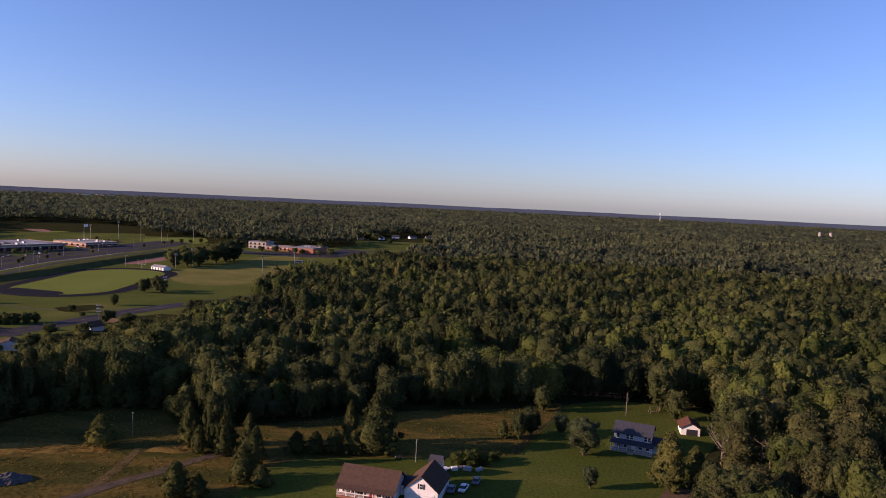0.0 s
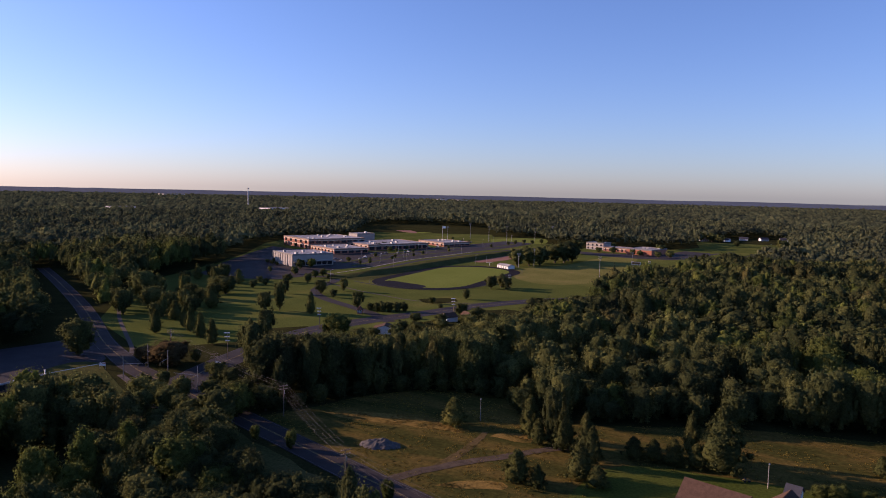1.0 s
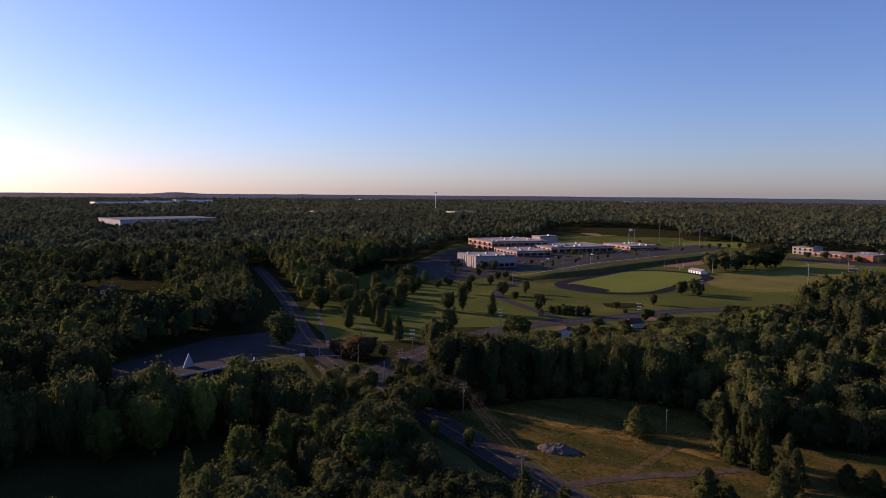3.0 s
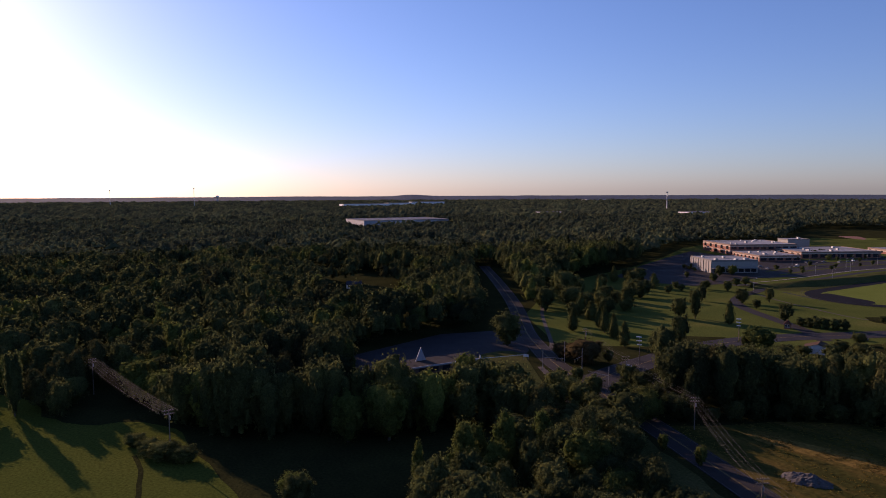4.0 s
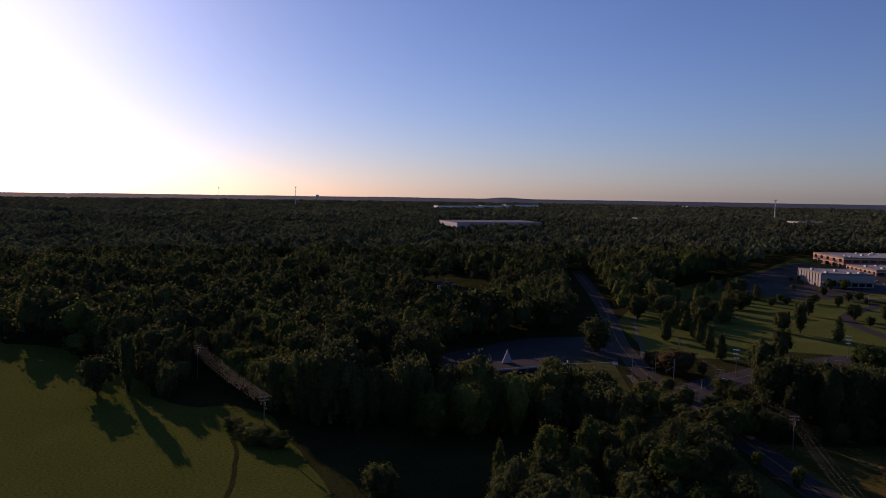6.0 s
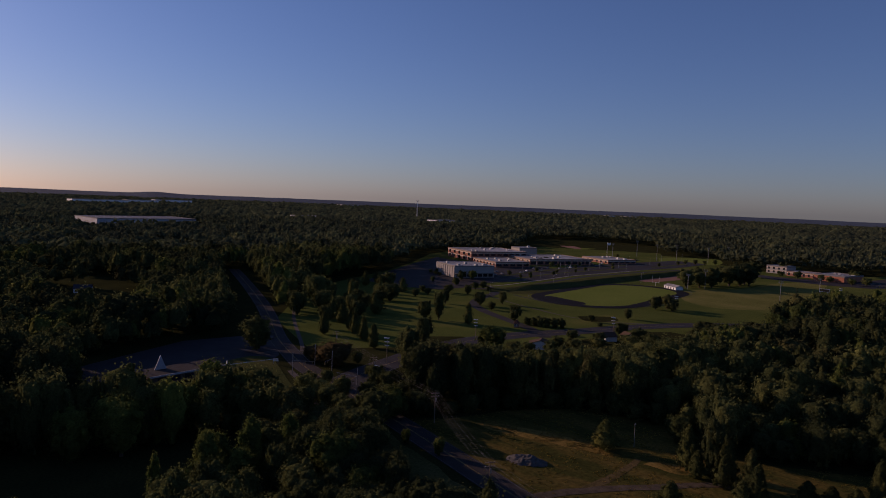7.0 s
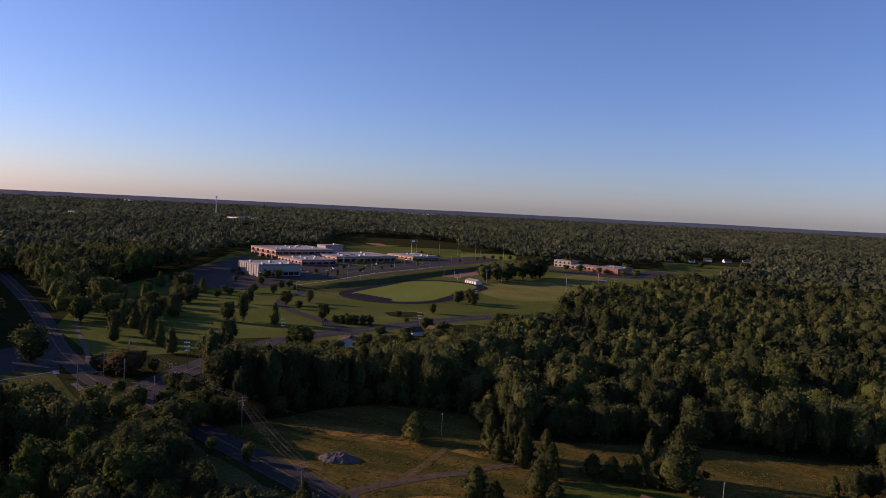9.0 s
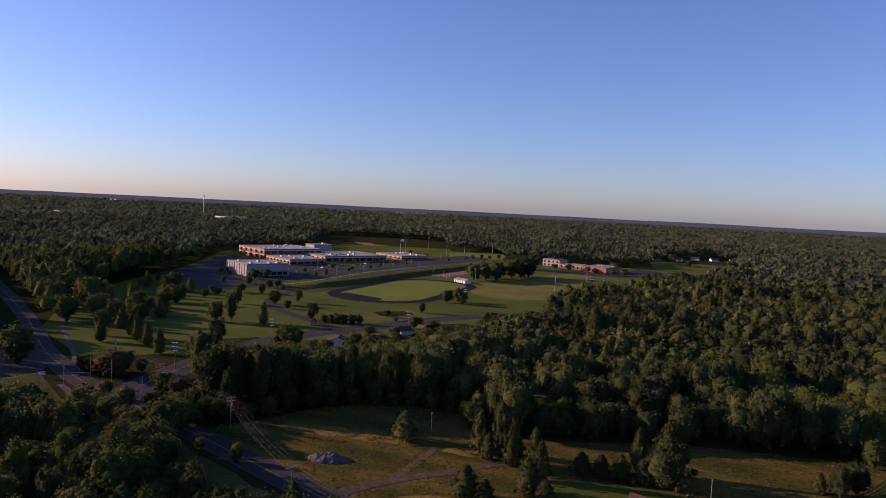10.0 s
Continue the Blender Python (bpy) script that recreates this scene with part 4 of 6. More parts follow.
def sites(r0, r1, space, seed, az0=-40, az1=128):
    """Scattered spots in a ring sector, outside the clearings."""
    rnd = np.random.RandomState(seed)
    n = int(2 * r1 / space) + 2
    g = (np.stack(np.meshgrid(np.arange(n), np.arange(n)), -1).reshape(-1, 2) - n / 2) * space
    g = g + rnd.uniform(-0.5, 0.5, g.shape) * space
    r = np.hypot(g[:, 0], g[:, 1])
    az = np.degrees(np.arctan2(-g[:, 0], g[:, 1]))
    g = g[(rnd.rand(len(g)) > 0.09) & (r >= r0) & (r < r1) & (az > az0) & (az < az1)]
    for poly, clear in GLADES:
        for k in (0, clear * 0.35, clear * 0.7, clear):
            if len(g):
                g = g[~inside(poly, g * 75 / (75 - k))]
    return g


def lift(p, size=0.0):
    """How tall the trees at these spots are against the wood's mean: stands and hollows."""
    v = 1 + 0.16 * swell(p, 170, 33) + 0.1 * swell(p, 90, 5) + 0.24 * swell(p, 38, 15) + 0.13 * size
    for x, y, far, more in ((-246, 72, 24, 0.5), (-162, 206, 20, 0.4), (-120, 238, 18, 0.25), (-152, 198, 18, 0.55), (-136, 226, 16, 0.5), (-222, 54, 18, 0.45), (-206, 80, 16, 0.35), (-190, 104, 14, 0.25), (-122, 122, 24, -0.25), (-160, 148, 18, -0.2), (-166, 198, 14, 0.8), (-164, 181, 12, -0.55), (-60, 234, 18, -0.3), (-505, 425, 60, 0.55), (-565, 540, 60, 0.55), (-610, 640, 50, 0.4)):
        v = v + more * np.exp(-((p[:, 0] - x) ** 2 + (p[:, 1] - y) ** 2) / far ** 2)
    return np.clip(v, 0.5, 1.6) * np.where(inside(SCRUB, p), 0.68, 1.0)


# the side road and park edge, which no tree in front may cover from the air
OPEN_VIEW = [(-240, 262), (-252, 330), (-300, 420), (-230, 470), (-150, 520), (-130, 500), (-148, 430), (-148, 390), (-158, 350), (-184, 300), (-200, 288)]


def cap(p):
    """The greatest height a tree may have here."""
    top = np.full(len(p), 40.0)
    for k in range(26, 4, -2):
        top = np.where(inside(OPEN_VIEW, p * 75 / (75 - k)), k, top)
    return top


def wood(name, spots, kinds, seed, high, wide, label, leafm=None, vary=1.0):
    """One mesh of many trees: each spot gets one of the shapes, turned and sized by chance."""
    rnd = np.random.RandomState(seed)
    pick = rnd.randint(0, len(kinds), len(spots))
    allp, allt, off = [], [], 0
    z0 = rolling(np.hypot(spots[:, 0], spots[:, 1]))
    size = rnd.normal(0, 1, len(spots)).clip(-2, 2)
    rise = lift(spots, size * vary)
    up = high * (rise + vary * rnd.uniform(-0.13, 0.13, len(spots)))
    up = np.minimum(up, cap(spots) + rnd.uniform(-1, 1.5, len(spots)))
    ww = wide * (0.8 + 0.2 * rise + 0.2 * size + rnd.uniform(-0.25, 0.2, len(spots)))
    for k, (pts, tri) in enumerate(kinds):
        i = np.nonzero(pick == k)[0]
        a = rnd.uniform(0, 6.28, len(i))
        c, s = np.cos(a)[:, None], np.sin(a)[:, None]
        X = (pts[None, :, 0] * c - pts[None, :, 1] * s) * ww[i, None] + spots[i, 0, None]
        Y = (pts[None, :, 0] * s + pts[None, :, 1] * c) * ww[i, None] + spots[i, 1, None]
        Z = pts[None, :, 2] * up[i, None] + z0[i, None]
        allp.append(np.stack([X, Y, Z], -1).reshape(-1, 3))
        allt.append((tri[None] + (off + np.arange(len(i)) * len(pts))[:, None, None]).reshape(-1, 3))
        off += len(i) * len(pts)
    if off:
        me = triangles_mesh(name, np.concatenate(allp), np.concatenate(allt), leafm or LEAF)
        tagged(new(name, me), label, "woods", kind="stuff")


def species(spots, seed):
    """Splits spots into common, light and pine stands."""
    rnd = np.random.RandomState(seed)
    v = swell(spots, 60, 8) + rnd.uniform(-0.7, 0.7, len(spots))
    v = v + 0.7 * np.exp(-((spots[:, 0] - 110) ** 2 + (spots[:, 1] - 340) ** 2) / 110 ** 2)
    v = v - 0.8 * np.exp(-((spots[:, 0] + 75) ** 2 + (spots[:, 1] - 235) ** 2) / 45 ** 2).clip(0, 1) * (v > 0)
    right = (spots[:, 0] > 60) & (spots[:, 1] < 0.0 + 2.2 * spots[:, 0] + 20)
    pine = (v < -0.95) | (right & (spots[:, 1] < 230) & (rnd.rand(len(spots)) < 0.55))
    light = (v > 0.78) & ~pine
    return spots[~pine & ~light], spots[light], spots[pine]


near_spots = sites(95, 310, 6.4, 1)
near_spots = near_spots[np.argsort(np.hypot(near_spots[:, 0], near_spots[:, 1]))]
# open ground round the bare trees
DEAD = [(91.8, 188.8), (99.5, 198.9), (85.8, 200.7)]
for k in DEAD:
    d = near_spots - np.array(k)
    ahead = -(d @ np.array(k)) / np.hypot(*k)
    side = np.abs(d @ np.array([-k[1], k[0]])) / np.hypot(*k)
    near_spots = near_spots[(np.hypot(d[:, 0], d[:, 1]) > 3.5) & ~((ahead > 0) & (ahead < 20) & (side < 4.0))]
rnd = np.random.RandomState(3)
for kind, rows in zip(("broad", "light", "pine"), species(near_spots[:250], 6)):
    for i, (x, y) in enumerate(rows):
        h = 15.5 * (float(lift(np.array([[x, y]]))[0]) + rnd.uniform(-0.2, 0.2))
        h = min(h, float(cap(np.array([[x, y]]))[0]))
        tall = kind == "broad" and i % 4 == 1
        plant("spire" if tall else kind, float(x), float(y), h * (1.08 if tall else 1), 8.9 * rnd.uniform(0.6, 1.35) * (0.85 if tall else 1), "in the near woods", "near woods", True, rnd.uniform(0, 6.28), i % 5)


def stand(seed, *size, shapes=("broad", "broad", "spire", "broad", "broad", "broad"), **more):
    """The crown shapes that make up a wood."""
    return [crown_arrays(s, seed + k, *size, **more) for k, s in enumerate(shapes)]


def slant(seed):
    """One far crown: a single rough dome."""
    p, t = dome(5, 1, np.random.RandomState(seed))
    return p * np.array([0.72, 0.72, 0.2]) + np.array([0, 0, 0.78]), t


ALL_PINE = ("pine", "spire", "pine", "pine", "broad", "pine")
for name, rows, shapes, leafm, label in zip(("near_woods", "near_light_woods", "near_pine_woods"), species(near_spots[250:], 6), (("broad", "broad", "spire", "broad", "broad", "broad"),) * 2 + (ALL_PINE,), (LEAF, LEAF_LIGHT, LEAF_PINE),
                                           ("dense summer broadleaf woods with rounded green crowns", "yellow-green broadleaf stands within the woods", "olive pine stands within the woods")):
    wood(name, rows, stand(100, 11, (5, 2), 560, 0.047, 0.16, shapes=shapes), 21, 16.0, 10.4, label, leafm)
for name, rows, leafm, label in zip(("middle_woods", "middle_light_woods", "middle_pine_woods"), species(sites(310, 760, 7.6, 2, -37, 107), 7), (LEAF, LEAF_LIGHT, LEAF_PINE),
                                    ("broadleaf woods stretching away in rounded crowns", "lighter green stands in the middle woods", "olive stands in the middle woods")):
    wood(name, rows, stand(200, 4, (4, 2), 115, 0.066, 0.1, low=0.4), 22, 16.5, 12.6, label, leafm, 0.6)
for name, rows, leafm, label in zip(("far_woods", "far_light_woods", "far_pine_woods"), species(sites(760, 1800, 10.2, 3, -37, 107), 8), (LEAF_HAZED, LEAF_HAZED, LEAF_HAZED),
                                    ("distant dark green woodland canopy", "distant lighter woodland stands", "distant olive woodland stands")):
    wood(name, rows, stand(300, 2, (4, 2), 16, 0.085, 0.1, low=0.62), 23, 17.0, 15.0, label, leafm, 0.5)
wood("horizon_woods", sites(1800, 4400, 14.5, 4, -37, 107), [slant(400 + k) for k in range(5)], 24, 18.0, 20.0, "unbroken woodland reaching to the horizon", LEAF_HAZED, 0.5)


# ---- buildings ----
def gable(name, m, w, d, wall, ridge, wall_mat, roof_mat, label, category="house", along="x", over=0.5, base=None):
    """A house body with gabled ends and two roof slopes; its origin is the front left corner."""
    ob = thing(name, m, label, category)
    bm = bmesh.new()
    if along == "x":
        outline = [(0, 0, 0), (0, d, 0), (0, d, wall), (0, d / 2, ridge), (0, 0, wall)]
        slab(outline, w, bm)
        if max(v.co.x for v in bm.verts) < 0.1:
            bmesh.ops.translate(bm, verts=bm.verts, vec=(w, 0, 0))
        k = (ridge - wall) / (d / 2)
        roofs = [[(-over, -over, wall - k * over), (w + over, -over, wall - k * over), (w + over, d / 2, ridge), (-over, d / 2, ridge)],
                 [(-over, d / 2, ridge), (w + over, d / 2, ridge), (w + over, d + over, wall - k * over), (-over, d + over, wall - k * over)]]
    else:
        outline = [(0, 0, 0), (w, 0, 0), (w, 0, wall), (w / 2, 0, ridge), (0, 0, wall)]
        slab(outline, d, bm)
        if min(v.co.y for v in bm.verts) < -0.1:
            bmesh.ops.translate(bm, verts=bm.verts, vec=(0, d, 0))
        k = (ridge - wall) / (w / 2)
        roofs = [[(-over, -over, wall - k * over), (w / 2, -over, ridge), (w / 2, d + over, ridge), (-over, d + over, wall - k * over)],
                 [(w / 2, -over, ridge), (w + over, -over, wall - k * over), (w + over, d + over, wall - k * over), (w / 2, d + over, ridge)]]
    part("wall_shell", bm, wall_mat, ob)
    for r in roofs:
        bm = slab([(x, y, z + 0.03) for x, y, z in r], 0.16)
        part("roof", bm, roof_mat, ob)
    return ob


def window(parent, x, z, w=1.0, h=1.4, y=-0.02, shutters=None, face="front"):
    """A framed window with a dark pane on the wall that faces -y (or -x)."""
    def put(x0, y0, z0, x1, y1, z1):
        return box(x0, y0, z0, x1, y1, z1) if face == "front" else box(y0, x0, z0, y1, x1, z1)
    f = part("window", put(x - w / 2 - 0.1, y - 0.06, z - 0.1, x + w / 2 + 0.1, y, z + h + 0.1), PAINT_W, parent)
    part("pane", put(x - w / 2, y - 0.09, z, x + w / 2, y - 0.064, z + h), GLASS, f)
    part("glazing_bar", put(x - w / 2, y - 0.11, z + h / 2 - 0.04, x + w / 2, y - 0.094, z + h / 2 + 0.04), PAINT_W, f)
    if shutters:
        for s in (-1, 1):
            c = x + s * (w / 2 + 0.32)
            part("shutter", put(c - 0.2, y - 0.07, z - 0.05, c + 0.2, y - 0.002, z + h + 0.05), shutters, parent)


# white farmhouse with a porch
house = gable("farmhouse", pose(-23.0, 171.1, 0, 0, 0, -14.8), 14.8, 8.4, 3.2, 6.4, SIDING, SHINGLE_BROWN, "white ranch house with brown shingle roof and front porch")
part("porch_floor", box(0.1, -1.9, 0, 14.7, -0.02, 0.6), BRICK, house, "brick porch base")
part("porch_roof", slab([(-0.5, -2.3, 2.45), (15.3, -2.3, 2.45), (15.3, -0.3, 3.0), (-0.5, -0.3, 3.0)], 0.14), SHINGLE_BROWN, house)
for k in range(7):
    x = 0.3 + k * 2.36
    part("porch_post", box(x - 0.08, -1.85, 0.6, x + 0.08, -1.69, 2.45), PAINT_W, house)
for k in range(6):
    x = 0.38 + k * 2.36
    if k != 3:
        part("railing", box(x, -1.81, 1.42, x + 2.2, -1.73, 1.5, box(x, -1.81, 0.75, x + 2.2, -1.73, 0.82)), PAINT_W, house)
        for j in range(10):
            part("baluster", box(x + 0.1 + j * 0.22, -1.79, 0.82, x + 0.14 + j * 0.22, -1.75, 1.42), PAINT_W, house)
for x in (2.0, 4.4, 6.3, 11.2, 13.5):
    window(house, x, 0.95, 0.95, 1.4, -0.02, DARK)
part("front_door", box(8.4, -0.1, 0.62, 9.4, -0.004, 2.7), RED, house, "dark red front door")

garage = gable("garage", pose(-6.3, 169.3, 0, 0, 0, -14.8), 8.6, 11.5, 3.1, 6.6, SIDING, SHINGLE_BROWN, "white gabled garage with a brown shingle roof", "garage", along="y", over=0.4)
window(garage, 4.3, 3.5, 0.8, 1.2, -0.02, DARK)
for x in (0.9, 4.8):
    g = part("garage_door", box(x, -0.08, 0.05, x + 2.9, -0.004, 2.4), PAINT_W, garage)
    for j in range(3):
        part("panel_joint", box(x, -0.1, 0.6 + j * 0.6, x + 2.9, -0.082, 0.64 + j * 0.6), CONCRETE, g)
link = gable("breezeway", pose(-8.4, 172.6, 0, 0, 0, -14.8), 3.2, 6.5, 2.5, 3.7, SIDING, SHINGLE_DARK, "low white breezeway joining house and garage", "breezeway", over=0.1)
tower_room = gable("outbuilding", pose(-0.4, 185.0, 0, 0, 0, -14.8), 3.2, 3.4, 3.9, 5.4, SIDING, SHINGLE_DARK, "small tall white outbuilding with dark gabled roof", "outbuilding", along="x", over=0.35)

# grey two-storey house
B = gable("grey_house", pose(57.3, 214.3, 0, 0, 0, -24), 11.2, 8.0, 5.4, 7.8, GREY_SIDING, SHINGLE_DARK, "two-storey grey house with dark roof and white porch")
part("porch_floor", box(-0.6, -2.6, 0, 12.0, -0.02, 0.55), CONCRETE, B)
part("porch_roof", slab([(-0.9, -2.9, 2.7), (12.4, -2.9, 2.7), (12.4, 0.0, 3.35), (-0.9, 0.0, 3.35)], 0.14), SHINGLE_DARK, B)
for k in range(6):
    part("porch_post", box(-0.5 + k * 2.46 - 0.08, -2.5, 0.55, -0.5 + k * 2.46 + 0.08, -2.34, 2.8), PAINT_W, B)
for k in range(5):
    if k != 2:
        x = -0.42 + k * 2.46
        part("railing", box(x, -2.46, 1.42, x + 2.3, -2.38, 1.5, box(x, -2.46, 0.72, x + 2.3, -2.38, 0.8)), PAINT_W, B)
        for j in range(10):
            part("baluster", box(x + 0.1 + j * 0.22, -2.44, 0.8, x + 0.14 + j * 0.22, -2.4, 1.42), PAINT_W, B)
part("porch_steps", box(4.8, -3.6, 0, 6.6, -2.62, 0.18, box(4.8, -3.2, 0.18, 6.6, -2.62, 0.36)), CONCRETE, B)
for x in (1.2, 4.2, 5.4, 9.6, 10.8):
    window(B, x, 3.75, 0.9, 1.3)
for x in (1.6, 3.6, 8.2, 10.4):
    window(B, x, 1.0, 0.95, 1.5)
part("front_door", box(5.4, -0.1, 0.57, 6.4, -0.004, 2.65), PAINT_W, B)

annex = gable("house_annex", pose(67.6, 210.5, 0, 0, 0, -24), 5.0, 6.5, 2.8, 4.3, GREY_SIDING, SHINGLE_DARK, "low grey side annex with dark roof", "annex", over=0.3)

shed = gable("garden_shed", pose(84.0, 230.3, 0, 0, 0, -12), 6.2, 7.5, 2.5, 4.2, SIDING, SHINGLE_RED, "cream garden garage with a red-brown roof", "shed", along="y", over=0.5)
# thin dark panel on the closed wall, painted in for an open bay's shade
part("bay_shade_panel", box(1.8, -0.06, 0.05, 5.4, -0.004, 2.1), DARK, shed, "dark panel standing in for the bay's shaded interior")


# ---- school ----
def block(name, corner, left, right, high, band, wall_mat, label, turn=-26.0, bays_l=0, bays_r=0, storeys=1, group="school buildings", roof=None):
    """A flat-roofed building; the corner is where its two seen faces meet, left and right are their lengths."""
    ob = thing(name, pose(corner[0], corner[1], 0, 0, 0, turn), label, "school", group)
    part("wall_shell", box(-left, 0, 0, 0, right, high), wall_mat, ob)
    part("roof", box(-left + 0.4, 0.4, high + 0.01, -0.4, right - 0.4, high + 0.12), roof or ROOF_W, ob, "grey flat roof" if roof else "pale flat roof")
    trim = BAND if wall_mat is not BRICK else TAN_TRIM
    band = min(band, 1.0)
    for a in ((-left - 0.15, -0.15, 0.15, 0.0), (-left - 0.15, right, 0.15, right + 0.15)):
        part("parapet", box(a[0], a[1], high - band, a[2], a[3], high + 0.5), trim, ob)
    for a in ((-left - 0.15, 0.0, -left, right), (0.0, 0.0, 0.15, right)):
        part("parapet", box(a[0], a[1], high - band, a[2], a[3], high + 0.5), trim, ob)
    sh = (high - band) / storeys
    for s in range(storeys):
        if bays_l:
            step = left / bays_l
            for k in range(bays_l):
                part("window_band", box(-left + (k + 0.3) * step, -0.16, s * sh + 1.0, -left + (k + 0.7) * step, -0.125, s * sh + sh - 0.7), GLASS, ob)
            part("stone_band", box(-left, -0.12, s * sh + sh - 1.5, 0, -0.005, s * sh + sh - 0.2), CREAM, ob, "cream masonry band")
        if bays_r:
            step = right / bays_r
            for k in range(bays_r):
                part("window_band", box(0.01, k * step + 0.15 * step, s * sh + 1.1, 0.08, (k + 0.85) * step, s * sh + sh - 1.3), GLASS, ob)
            part("stone_band", box(0.005, 0, s * sh + sh - 1.2, 0.12, right, s * sh + sh - 0.2), CREAM, ob, "cream masonry band")
    return ob


def roof_units(ob, left, right, high, n, seed):
    rnd = random.Random(seed)
    for k in range(n):
        x, y, s = -rnd.uniform(0.1, 0.9) * left, rnd.uniform(0.1, 0.9) * right, rnd.uniform(1.2, 2.6)
        part("roof_unit", box(x, y, high + 0.1, x + s * 1.6, y + s, high + rnd.uniform(1.2, 2.2)), METAL, ob)


gym = block("gymnasium", (-428, 521), 46, 43, 11.6, 1.0, PANEL, "large pale concrete-panel gymnasium with flat white roof")
for k in range(9):
    part("pilaster", box(-46 + k * 5.6, -0.5, 0, -46 + k * 5.6 + 0.9, -0.16, 11.0), PANEL, gym)
for k in range(7):
    part("window_band", box(0.16, 2 + k * 5.8, 1.0, 0.24, 6.6 + k * 5.8, 4.2), GLASS, gym)
part("entrance_canopy", box(0.16, 0, 4.4, 4.0, 42, 4.9), BAND, gym, "dark flat entrance canopy")
roof_units(gym, 46, 43, 11.6, 6, 1)
b = block("classroom_block", (-542, 690), 74, 80, 11.6, 1.5, BRICK, "three-storey brick school block with white bands", bays_l=5, bays_r=9, storeys=2)
roof_units(b, 74, 80, 11.6, 10, 2)
b = block("school_wing", (-474, 650), 60, 45, 6.0, 1.2, BRICK, "low brick school wing with pale parapet", bays_l=7, bays_r=5)
roof_units(b, 60, 45, 6.0, 6, 3)
b = block("school_front_hall", (-470, 715), 70, 90, 7.2, 1.4, BRICK, "brick school hall with pale roof and parapet", bays_l=6, bays_r=9)
roof_units(b, 70, 90, 7.2, 9, 4)
b = block("school_penthouse", (-548, 805), 24, 28, 13.3, 1.2, PANEL, "raised pale upper storey of the school roof")
roof_units(b, 24, 28, 13.3, 2, 5)
b = block("school_annex", (-428, 836), 60, 45, 5.2, 1.4, BRICK, "separate low brick school annex with pale flat roof", bays_l=6, bays_r=5)
roof_units(b, 60, 45, 5.2, 7, 6)

# far brick building
b = block("brick_community_building", (-163, 886), 34, 46, 7.2, 0.8, BRICK_BRIGHT, "red brick hall with pale flat roof beside dark parking", turn=-14, group="")
roof_units(b, 34, 46, 7.2, 4, 9)
b = block("brick_wing", (-197, 912), 36, 26, 5.4, 0.6, BRICK, "low brick wing with pale grey roof", turn=-14, bays_l=6, group="")
b = block("pale_hall", (-236, 935), 26, 22, 9.5, 1.0, PANEL, "pale two-storey hall with dark window bands", turn=-14, bays_l=4, storeys=2, group="")
flat("community_parking", [(-262, 880), (-232, 846), (-170, 838), (-132, 850), (-96, 905), (-105, 985), (-140, 1000), (-158, 900), (-200, 893)], 0.09, ASPHALT, "dark parking lot round the brick hall", "parking lot", 0.5, curve=False)

# field house and warehouse
fh = gable("field_house", pose(-268, 642, 0, 0, 0, -32), 18, 8, 2.8, 4.3, SIDING, ROOF_W, "white field house beside the running track", "field house")
for x in (2.5, 6.5, 10.5, 14.5):
    part("door", box(x - 0.7, -0.08, 0, x + 0.7, -0.004, 2.2), DARK, fh)
wh = block("warehouse", (-1372, 578), 138, 199, 14.5, 2.0, DULL_WHITE, "vast white warehouse among the far woods", turn=-5, group="", roof=ROOF_GREY)
wh["category"] = "warehouse"


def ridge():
    """Hills along the skyline, their haze held in the blue-grey base colour."""
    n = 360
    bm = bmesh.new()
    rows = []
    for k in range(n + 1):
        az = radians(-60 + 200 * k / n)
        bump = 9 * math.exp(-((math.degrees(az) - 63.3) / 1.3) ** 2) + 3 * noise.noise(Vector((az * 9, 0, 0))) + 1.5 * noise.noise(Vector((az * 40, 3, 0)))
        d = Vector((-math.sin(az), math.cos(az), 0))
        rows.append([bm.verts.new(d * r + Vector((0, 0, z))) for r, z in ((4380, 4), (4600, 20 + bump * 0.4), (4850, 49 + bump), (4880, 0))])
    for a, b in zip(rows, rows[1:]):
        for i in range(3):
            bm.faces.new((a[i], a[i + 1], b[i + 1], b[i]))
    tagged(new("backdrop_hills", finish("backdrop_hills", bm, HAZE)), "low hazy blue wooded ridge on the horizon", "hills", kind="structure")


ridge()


def polar(az, r):
    return -math.sin(radians(az)) * r, math.cos(radians(az)) * r


# far towers
def mast(name, az, r, top, radius, label, category="mast", head=None):
    x, y = polar(az, r)
    z = float(rolling(r))
    ob = thing(name, pose(x, y, z), label, category)
    part("shaft", rod((0, 0, 0), (0, 0, top - z), radius, radius * 0.6, 8), PAINT_W, ob)
    if head:
        bm = bmesh.new()
        bmesh.ops.create_uvsphere(bm, u_segments=16, v_segments=10, radius=head, matrix=Matrix.Translation((0, 0, top - z)) @ Matrix.Diagonal((1, 1, 0.6, 1)))
        part("tank", bm, PAINT_W, ob)
    else:
        for k in range(3):
            a = k * 2.094
            part("antenna", box(radius * 2 * math.cos(a) - 0.8, radius * 2 * math.sin(a) - 0.8, top - z - 4, radius * 2 * math.cos(a) + 0.8, radius * 2 * math.sin(a) + 0.8, top - z), METAL, ob)


